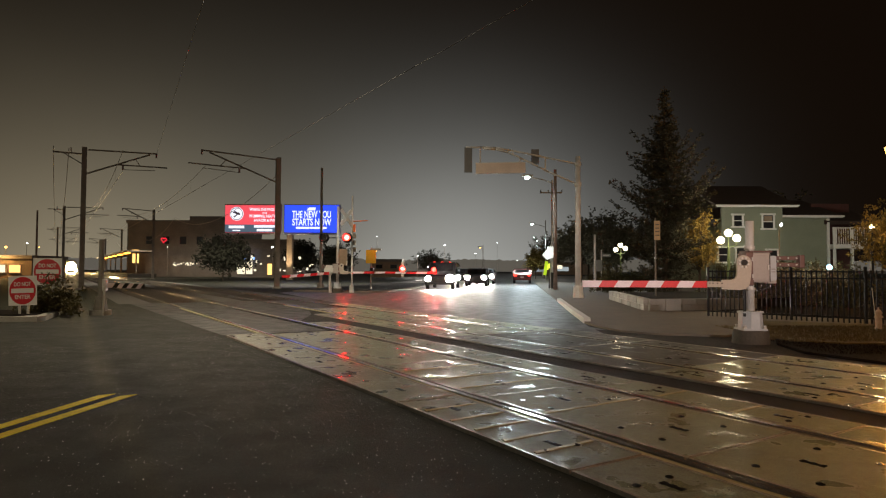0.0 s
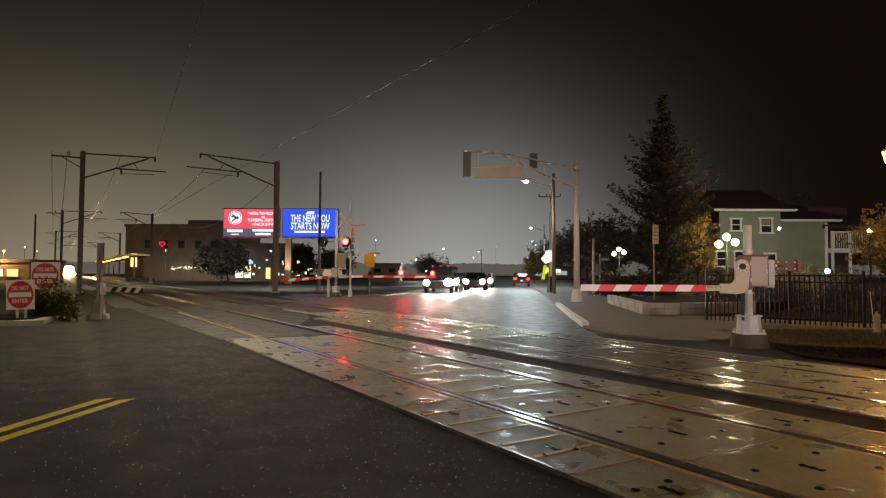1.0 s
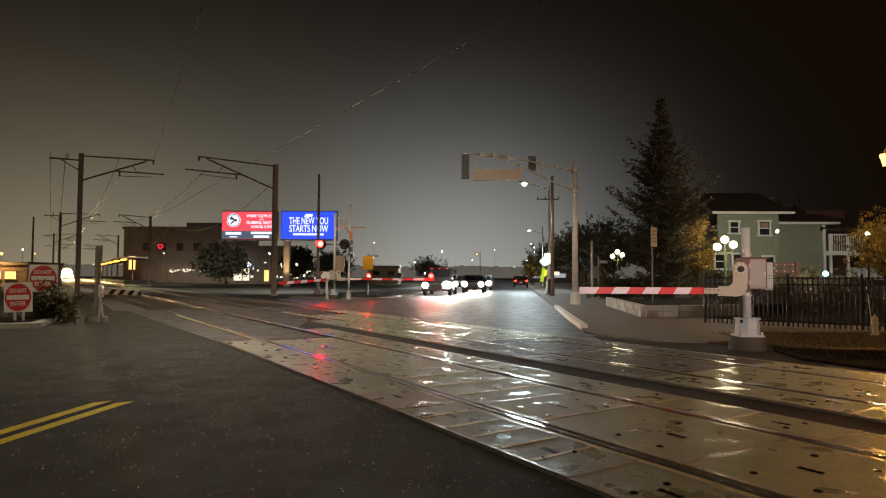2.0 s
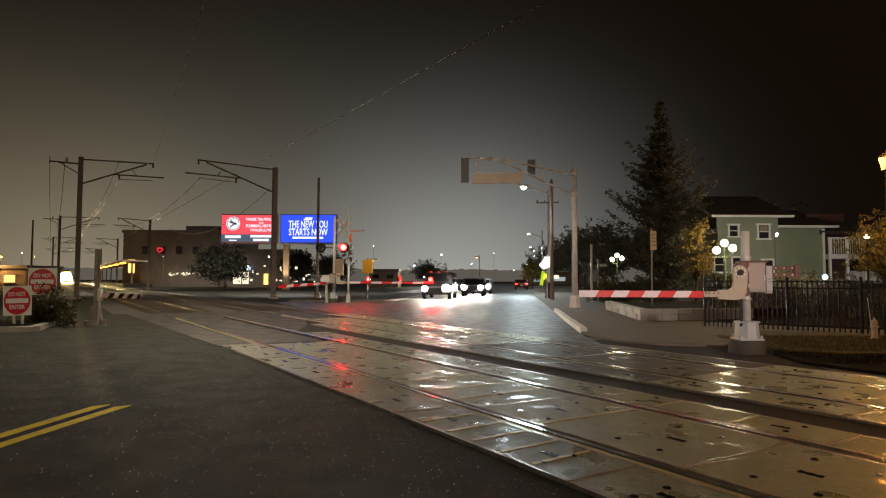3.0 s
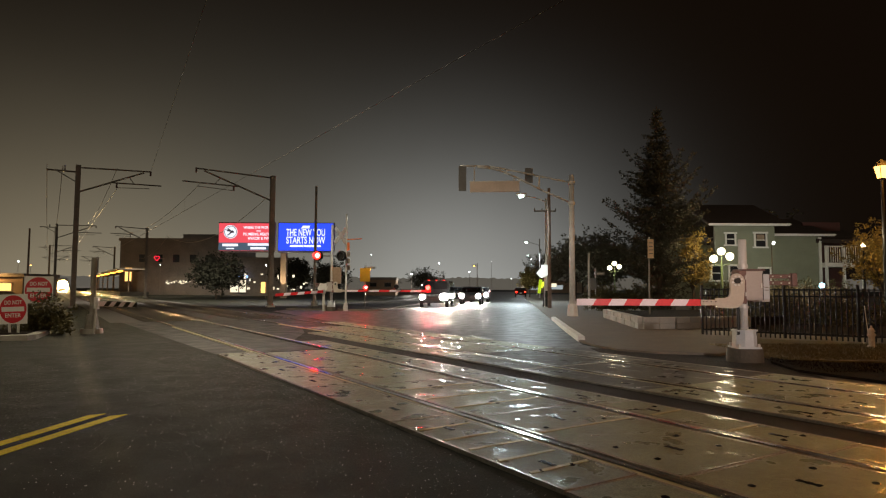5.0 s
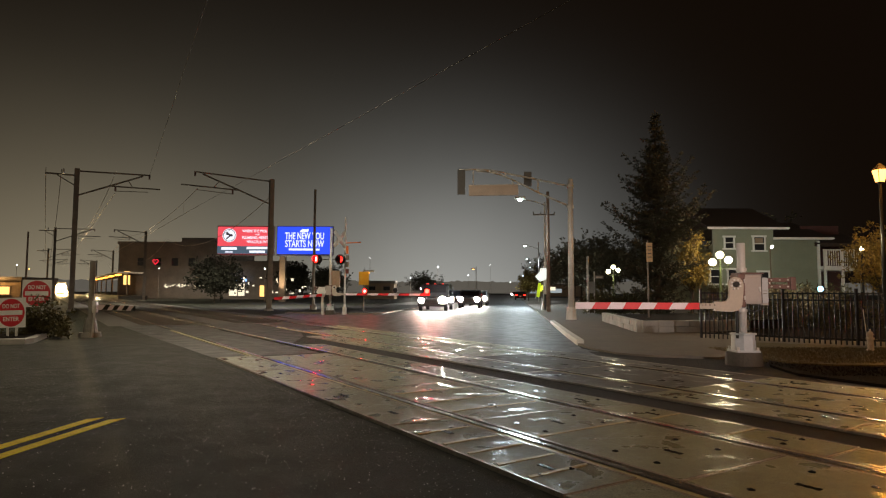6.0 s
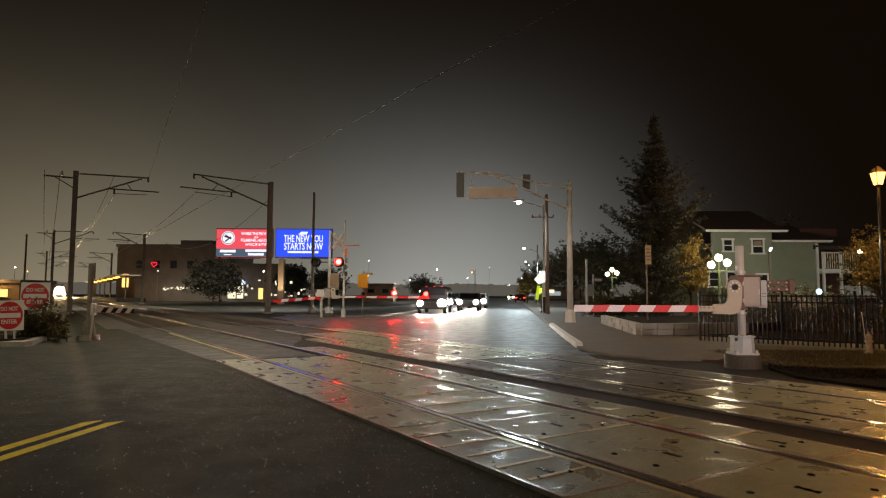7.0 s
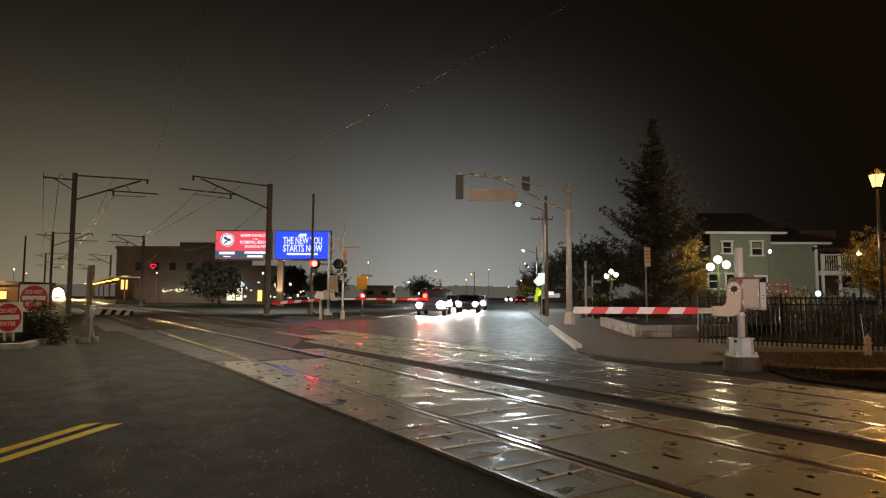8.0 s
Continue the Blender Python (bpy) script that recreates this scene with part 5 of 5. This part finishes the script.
for px, py, y, ma, r in ((787, 434, 130, WHITEGLOW, 0.26), (739, 453, 120, WHITEGLOW, 0.18), (841, 449, 150, WHITEGLOW, 0.2), (915, 461, 200, WHITEGLOW, 0.2), (938, 449, 170, WHITEGLOW, 0.25), (950, 426, 150, WHITEGLOW, 0.3),
                         (968, 438, 160, WHITEGLOW, 0.25), (758, 473, 110, WHITEGLOW, 0.25), (47, 434, 120, WHITEGLOW, 0.22), (10, 441, 90, ORANGEGLOW, 0.3), (15, 500, 70, WINDOWGLOW, 0.1), (69, 441, 130, ORANGEGLOW, 0.2),
                         (296, 439, 105, WHITEGLOW, 0.14), (482, 439, 78, WHITEGLOW, 0.17), (1037, 459, 90, WHITEGLOW, 0.22), (667, 419, 120, WHITEGLOW, 0.12), (880, 430, 190, WHITEGLOW, 0.15), (1442, 408, 60, WHITEGLOW, 0.06)):
    far_lamp((px - 784) / 1099.0 * y, y, 1.31 + (479 - py) / 1099.0 * y, ma, r)

# far woods and roofs, one plain ragged strip whose glow paints the mist
brng = random.Random(3)
edge = []
for i in range(481):
    x = -900 + 3.75 * i
    edge.append((x, 17 + 1.6 * noise.noise((x * 0.012, 0, 0)) + 1.4 * noise.noise((x * 0.2, 5, 0)) + brng.uniform(-0.9, 0.9)))
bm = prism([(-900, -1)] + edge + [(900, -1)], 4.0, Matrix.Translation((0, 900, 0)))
tagged(put(bm, "backdrop", glow_mat("mist_glow_strip", (0.080, 0.072, 0.060), 1.0)), "grey line of far woods and roofs, mist put into its glow", "backdrop", kind="structure")

# dark trees behind
for i, (x, y, h, w) in enumerate(((-25.5, 72, 5.0, 3.6), (-20.0, 88, 5.5, 3.5), (-31, 90, 6.0, 3.5), (-14.5, 84, 5.0, 3.0), (20, 75, 9, 5), (-3, 150, 6, 5), (24, 58, 7, 4), (30, 55, 8, 4.5), (17.5, 66, 6.0, 3.0), (20, 110, 9, 5), (15.6, 70, 7.5, 3.2), (19.2, 82, 9.0, 4.2), (23.5, 84, 9.5, 4.6), (27.5, 78, 8.0, 4.5))):
    leafy(x, y, h, w, 70 + i, "dark leafy tree among others beyond the street", DIMLEAF if x < 0 else DARKLEAF, True, "tree", "tree", 0, 0.36, 3.4, "background trees")
leafy(14.6, 98.0, 5.0, 1.9, 95, "small yellowish tree under a far street lamp", LEAF, True, "tree", "tree", 0, 0.30, 2.6, "background trees")

# ---- vehicles


def car(m, label, paint, kind, group, lights, tall=1.5, long=4.6, wide=1.84):
    c = empty("car", m, label, kind, group)
    h = tall
    side = [(-long / 2, 0.35), (-long / 2, 0.72), (-long / 2 + 0.12, 0.92), (-long / 2 + 1.15, 1.0), (-long / 2 + 1.75, h - 0.06), (-long / 2 + 2.1, h), (long / 2 - 1.2, h), (long / 2 - 0.75, h - 0.08), (long / 2 - 0.35, 1.02), (long / 2, 0.9), (long / 2, 0.35)]
    swap = Matrix(((0, 1, 0, -wide / 2), (1, 0, 0, 0), (0, 0, 1, 0), (0, 0, 0, 1)))
    bm = prism(side, wide, swap)
    bmesh.ops.bevel(bm, geom=[e for e in bm.edges if abs(e.verts[0].co.x - e.verts[1].co.x) < 0.01], offset=0.09, segments=2, affect="EDGES")
    body = part("body", bm, paint, c)
    glass = [(-long / 2 + 1.22, 1.02), (-long / 2 + 1.74, h - 0.10), (-long / 2 + 1.78, h - 0.10), (-long / 2 + 1.26, 1.02)]
    part("windscreen", prism(glass, wide - 0.34, Matrix(((0, 1, 0, -wide / 2 + 0.17), (1, 0, 0, -0.03), (0, 0, 1, 0.02), (0, 0, 0, 1)))), DARKGLASS, c)
    part("rear_window", box(wide - 0.4, 0.05, h - 1.15, pose(0, long / 2 - 0.52, (h + 1.0) / 2, 22, 0, 0)), DARKGLASS, c)
    for s in (-1, 1):
        part("side_window", box(0.03, long * 0.42, h - 1.14, Matrix.Translation((s * (wide / 2 - 0.005), 0.25, (h + 1.0) / 2))), DARKGLASS, c)
        part("mirror", box(0.16, 0.10, 0.14, Matrix.Translation((s * (wide / 2 + 0.1), -long / 2 + 1.5, 1.06)), 0.03), paint, c)
        for y in (-long / 2 + 0.85, long / 2 - 0.85):
            wheel = part("wheel", cyl(0.33, 0.33, 0.22, pose(s * (wide / 2 - 0.11) - 0.11, y, 0.33, 0, 90, 0), 20), RUBBER, c, "black tyre")
            part("rim", cyl(0.2, 0.2, 0.24, pose(s * (wide / 2 - 0.11) - 0.12, y, 0.33, 0, 90, 0), 14), CHROME, wheel)
        # lenses enlarged in place of glare, the pickup's more on one side
        part("headlight", ball(0.5, Matrix.Translation((s * (wide / 2 - 0.25), -long / 2, 0.74)) @ Matrix.Diagonal((0.50 + 0.1 * s, 0.20, 0.46 + 0.1 * s, 1) if tall > 1.7 else (0.40, 0.16, 0.36, 1))), HEADLIGHT if lights else PLASTIC, c)
        part("tail_lamp", box(0.30, 0.06, 0.18, Matrix.Translation((s * (wide / 2 - 0.2), long / 2 + 0.0, 0.86)), 0.02), TAILGLOW, c, "lit red tail lamp")
    part("grille", box(wide - 0.9, 0.05, 0.25, Matrix.Translation((0, -long / 2 - 0.01, 0.66)), 0.02), BLACKMETAL, c)
    part("front_bumper", box(wide - 0.05, 0.16, 0.22, Matrix.Translation((0, -long / 2 - 0.02, 0.44)), 0.05), paint, c)
    part("rear_bumper", box(wide - 0.05, 0.16, 0.22, Matrix.Translation((0, long / 2 + 0.02, 0.48)), 0.05), paint, c)
    part("plate", box(0.34, 0.02, 0.16, Matrix.Translation((0, long / 2 + 0.11, 0.66))), SIGNWHITE, c)
    part("brake_light", box(0.4, 0.03, 0.04, Matrix.Translation((0, long / 2 - 0.60, h - 0.12))), TAILGLOW, c)
    return c


truck = car(pose(0.05, 45.6, 0, 0, 0, -7), "waiting pickup with lit headlights and red roof marker lamps", CARPAINT, "car", "waiting cars", True, 1.9, 5.4, 2.0)
for dx in (-0.55, 0.0, 0.55):
    part("roof_marker", box(0.14, 0.08, 0.05, Matrix.Translation((dx, -0.9, 1.92))), REDDIM, truck)
car(pose(2.95, 53.0, 0, 0, 0, -7), "waiting dark car with lit headlights", CARPAINT, "car", "waiting cars", True)
car(pose(1.9, 62.5, 0, 0, 0, -7), "waiting dark car with lit headlights", CARPAINT, "car", "waiting cars", True)
car(pose(4.35, 63.0, 0, 0, 0, -7), "waiting dark car with lit headlights", CARSILVER, "car", "waiting cars", True)
for x, y, z in ((-0.6, 42.75, 0.75), (0.80, 42.7, 0.75), (2.2, 50.5, 0.72), (3.6, 50.4, 0.72)):
    lamp("headlight_beam", "SPOT", (x, y, z), 260, WHITE, 0.08, (x - 2.2, y - 17, 0.0), 70)
leaving = car(pose(8.3, 68.0, 0, 0, 0, -7), "maroon car driving away with lit tail lamps", CARRED, "car", "", False, 1.5, 4.5)
oncoming = car(pose(28, 250, 0, 0, 0, -7), "far car driving nearer with lit headlights", CARPAINT, "car", "", True)

# ---- train standing down the line
train = empty("train", Matrix.Translation(tr(4.36, 250)) @ pose(0, 0, 0, 0, 0, TRACK_DEG), "distant silver train with a glaring headlight", "train")
part("cab", box(3.0, 4.0, 3.4, Matrix.Translation((0, 2.0, 0.9)), 0.3, None, True), TRAINPAINT, train)
part("windscreen", box(2.3, 0.1, 0.9, Matrix.Translation((0, -0.02, 3.1)), 0.03), DARKGLASS, train)
part("car_body", box(2.95, 60, 3.3, Matrix.Translation((0, 34.5, 0.9)), 0.2, None, True), TRAINPAINT, train)
part("underframe", box(2.5, 62, 0.9, Matrix.Translation((0, 33, 0.0)), 0, None, True), BLACKMETAL, train)
part("pilot", box(2.6, 0.4, 0.7, Matrix.Translation((0, -0.1, 0.25)), 0.05, None, True), DARKMETAL, train)
# discs far larger than real lamps, their size stands in for glare
for dx, z, r in ((0.0, 2.05, 1.5), (-1.2, 0.95, 0.6), (1.2, 0.95, 0.6)):
    part("headlight", cyl(r, r, 0.12, pose(dx, -0.1, z, 90), 20), TRAINLIGHT, train, "warm headlight disc, oversized in place of its glare")
eye = tr(4.36, 248.0, 1.9)
lamp("train_beam", "SPOT", eye, 65000, (1.0, 0.72, 0.36), 0.3, tr(4.4, 20, 2.5), 40)
platform = empty("station_platform", Matrix.Translation(tr(11.2, 150)) @ pose(0, 0, 0, 0, 0, TRACK_DEG), "station platform with warm strip lights under a canopy", "platform")
part("deck", box(4, 90, 0.6, None, 0, None, True), ASPHALT_OLD, platform)
part("canopy", box(4.2, 80, 0.25, Matrix.Translation((0, 0, 4.2))), DARKMETAL, platform)
for i in range(6):
    part("column", cyl(0.12, 0.12, 3.6, Matrix.Translation((0, -36 + 14 * i, 0.6))), DARKMETAL, platform)
    part("strip_light", box(0.5, 6.0, 0.2, Matrix.Translation((-1.2, -34 + 13 * i, 3.95))), STRIPGLOW, platform)

# ballast bed and ties beyond the crossing
tagged(put(strip(2.0, 10.0, 26.0, 420, -0.1, 0.004), "ballast_bed", BALLAST), "grey ballast bed under the tracks", "ballast", kind="structure")
for c in (4.36, 7.92):
    bm = bmesh.new()
    for i in range(140):
        box(2.5, 0.22, 0.05, Matrix.Translation(tr(c, 26.3 + 0.6 * i, 0.0)) @ pose(0, 0, 0, 0, 0, TRACK_DEG), 0, bm)
    tagged(put(bm, "ties", TIE), "dark timber ties under the rails", "railway ties", kind="stuff")

# ---- crossing panels, piece by piece, with steel edges, lifting slots and bolt pockets
for r, gauge in zip(RAILS, (1, -1, 1, -1)):
    n = r + gauge * 0.066
    tagged(put(strip(n - 0.030, n + 0.030, -10.5, 22.2, -0.05, 0.004), "flangeway", FLANGE), "dark wet flangeway groove beside the rail", "flangeway", kind="structure")
    n = r - gauge * 0.072
    tagged(put(strip(n - 0.034, n + 0.034, -10.5, 22.2, -0.05, 0.027), "seal_strip", SEAL), "pale rubber seal strip beside the rail", "seal strip", kind="structure")
JOINTS = [0.63 + 2.4 * k for k in range(-4, 10)]
slot = None
pocket = None
prng = random.Random(9)
for n0, n1 in ((2.83, 3.52), (3.70, 5.025), (5.205, 5.80), (6.42, 7.08), (7.26, 8.585), (8.765, 9.5)):
    last = {2.83: 12.7, 3.70: 12.7, 5.205: 15.1, 6.42: 17.5, 7.26: 19.9, 8.765: 22.3}[n0]
    slip = {3.70: -0.25, 5.205: -0.45}.get(n0, -0.04)
    for k0, k1 in zip(JOINTS, JOINTS[1:]):
        if k1 > last:
            break
        s0, s1 = k0 + slip, k1 + slip
        rise = prng.uniform(-0.004, 0.004)
        top = 0.030 + rise
        panel = part("panel", strip(n0 + 0.032, n1 - 0.032, s0 + 0.022, s1 - 0.022, -0.05, top), DARKPANEL if n0 > 6 and 4.5 < s0 < 8.5 else CONCRETE, crossing)
        for a, b in ((n0, n0 + 0.030), (n1 - 0.030, n1)):
            part("steel_edge", strip(a, b, s0 + 0.008, s1 - 0.008, -0.05, top + 0.003), EDGE, panel)
        for a, b in ((s0 + 0.006, s0 + 0.020), (s1 - 0.020, s1 - 0.006)):
            part("end_plate", strip(n0 + 0.023, n1 - 0.023, a, b, -0.05, top + 0.002), EDGE, panel)
        if s1 < -2:
            continue
        worn = {(2.83, 3.03): (0.16, 0.31, 0.47, 0.62, 0.80), (3.70, 5.43): (0.2, 0.45, 0.75), (3.70, 3.03): (0.62,), (5.205, 3.03): (0.35, 0.7)}.get((n0, round(k0, 2)), ())
        for u in worn:
            s = s0 + (s1 - s0) * u
            part("worn_ridge", slab([tr(n0 + 0.05, s), tr(n1 - 0.06, s + 0.03), tr(n1 - 0.05, s + 0.065), tr(n0 + 0.06, s + 0.045)], top - 0.01, top + 0.006), SEAL, panel)
        wide = n1 - n0
        for f in (0.47,):
            for u in (0.22, 0.78):
                p = tr(n0 + wide * f, s0 + (s1 - s0) * u, top + 0.002)
                if slot is None:
                    bm = box(0.035, 0.16, 0.006, None, 0.002)
                    for k in range(3):
                        box(0.05, 0.03, 0.007, Matrix.Translation((0, -0.065 + 0.065 * k, 0)), 0, bm)
                    o = slot = part("lifting_slot", bm, FLANGE, panel)
                else:
                    o = new("lifting_slot", slot.data)
                    o.parent = panel
                o.matrix_basis = Matrix.Translation(p) @ pose(0, 0, 0, 0, 0, TRACK_DEG)
            spots = [(a, u) for a in (0.24, 1.0) for u in (0.16, 0.33, 0.68, 0.85)] if wide > 1 else [(a, u) for a in (0.15, 0.45) for u in (0.17, 0.83)]
            for a, u in spots if s1 < 7.5 else ():
                p = tr(n0 + a, s0 + (s1 - s0) * u, top + 0.002)
                if pocket is None:
                    bm = cyl(0.027, 0.027, 0.006, Matrix.Translation((0, 0, -0.003)), 14)
                    cyl(0.013, 0.013, 0.012, Matrix.Translation((0, 0, -0.003)), 6, bm)
                    o = pocket = part("bolt_pocket", bm, FLANGE, panel)
                else:
                    o = new("bolt_pocket", pocket.data)
                    o.parent = panel
                o.matrix_basis = Matrix.Translation(p)


# pale stones standing in for wet glints, strewn only within the camera's view
arng = random.Random(21)
averts, afaces = [], []
while len(averts) < 4 * 6500:
    n, s = 2.75 - 12.0 * arng.random() ** 1.3, arng.uniform(-9, 13)
    p = tr(n, s)
    if p.y < 1.6 or abs(p.x) > 0.8 * p.y:
        continue
    r = 0.0020 + 0.0055 * arng.random() ** 3
    k = len(averts)
    a = arng.uniform(0, 6.28)
    for i in range(3):
        averts.append((p.x + r * math.cos(a + 2.09 * i), p.y + r * math.sin(a + 2.09 * i), 0.0))
    averts.append((p.x + arng.uniform(-0.5, 0.5) * r, p.y + arng.uniform(-0.5, 0.5) * r, r * arng.uniform(0.4, 1.2)))
    afaces += [(k, k + 1, k + 3), (k + 1, k + 2, k + 3), (k + 2, k, k + 3)]
ame = bpy.data.meshes.new("asphalt_stones")
ame.from_pydata(averts, [], afaces)
ame.materials.append(GLINTSTONE)
tagged(new("asphalt_stones", ame), "tiny pale stones on the asphalt, standing in for wet glints", "aggregate", kind="stuff")


def motions():
    DRIVE = [(0.0, 66.0), (1.0, 72.0), (2.0, 81.0), (3.0, 90.5), (4.0, 99.0), (5.0, 105.0), (6.0, 110.0), (7.0, 117.0), (8.0, 124.0)]
    walk(leaving, [(t, pose((0.1274 + 0.00136 * t) * run, run, 0, 0, 0, 173)) for t, run in DRIVE])
    COMING = [(0.0, 330.0), (2.0, 290.0), (4.0, 250.0), (6.0, 210.0), (8.0, 176.0)]
    walk(oncoming, [(t, pose((0.1450 - 0.0032 * t) * run, run, 0, 0, 0, -7)) for t, run in COMING])
    SWITCH = [(0.15, "left"), (0.87, "right"), (1.60, "left"), (2.33, "right"), (3.05, "left"), (3.78, "right"), (4.50, "left"), (5.23, "right"), (5.97, "left"), (6.68, "right"), (7.42, "left")]
    for lens, side, lead in FLASHERS:
        turn = 0.0 if side == "right" else 180.0
        rows = [(0.0, turn)]
        for t, on in SWITCH:
            for k in (-1, 0, 1, 2):
                rows.append((t + lead + k / 30, turn + 60.0 * (k + 1)))
            turn += 180.0
        rows.append((8.0, turn))
        walk(lens, [(max(t, 0.0), pose(0, 0, 0, 0, 0, a)) for t, a in rows])


motions()
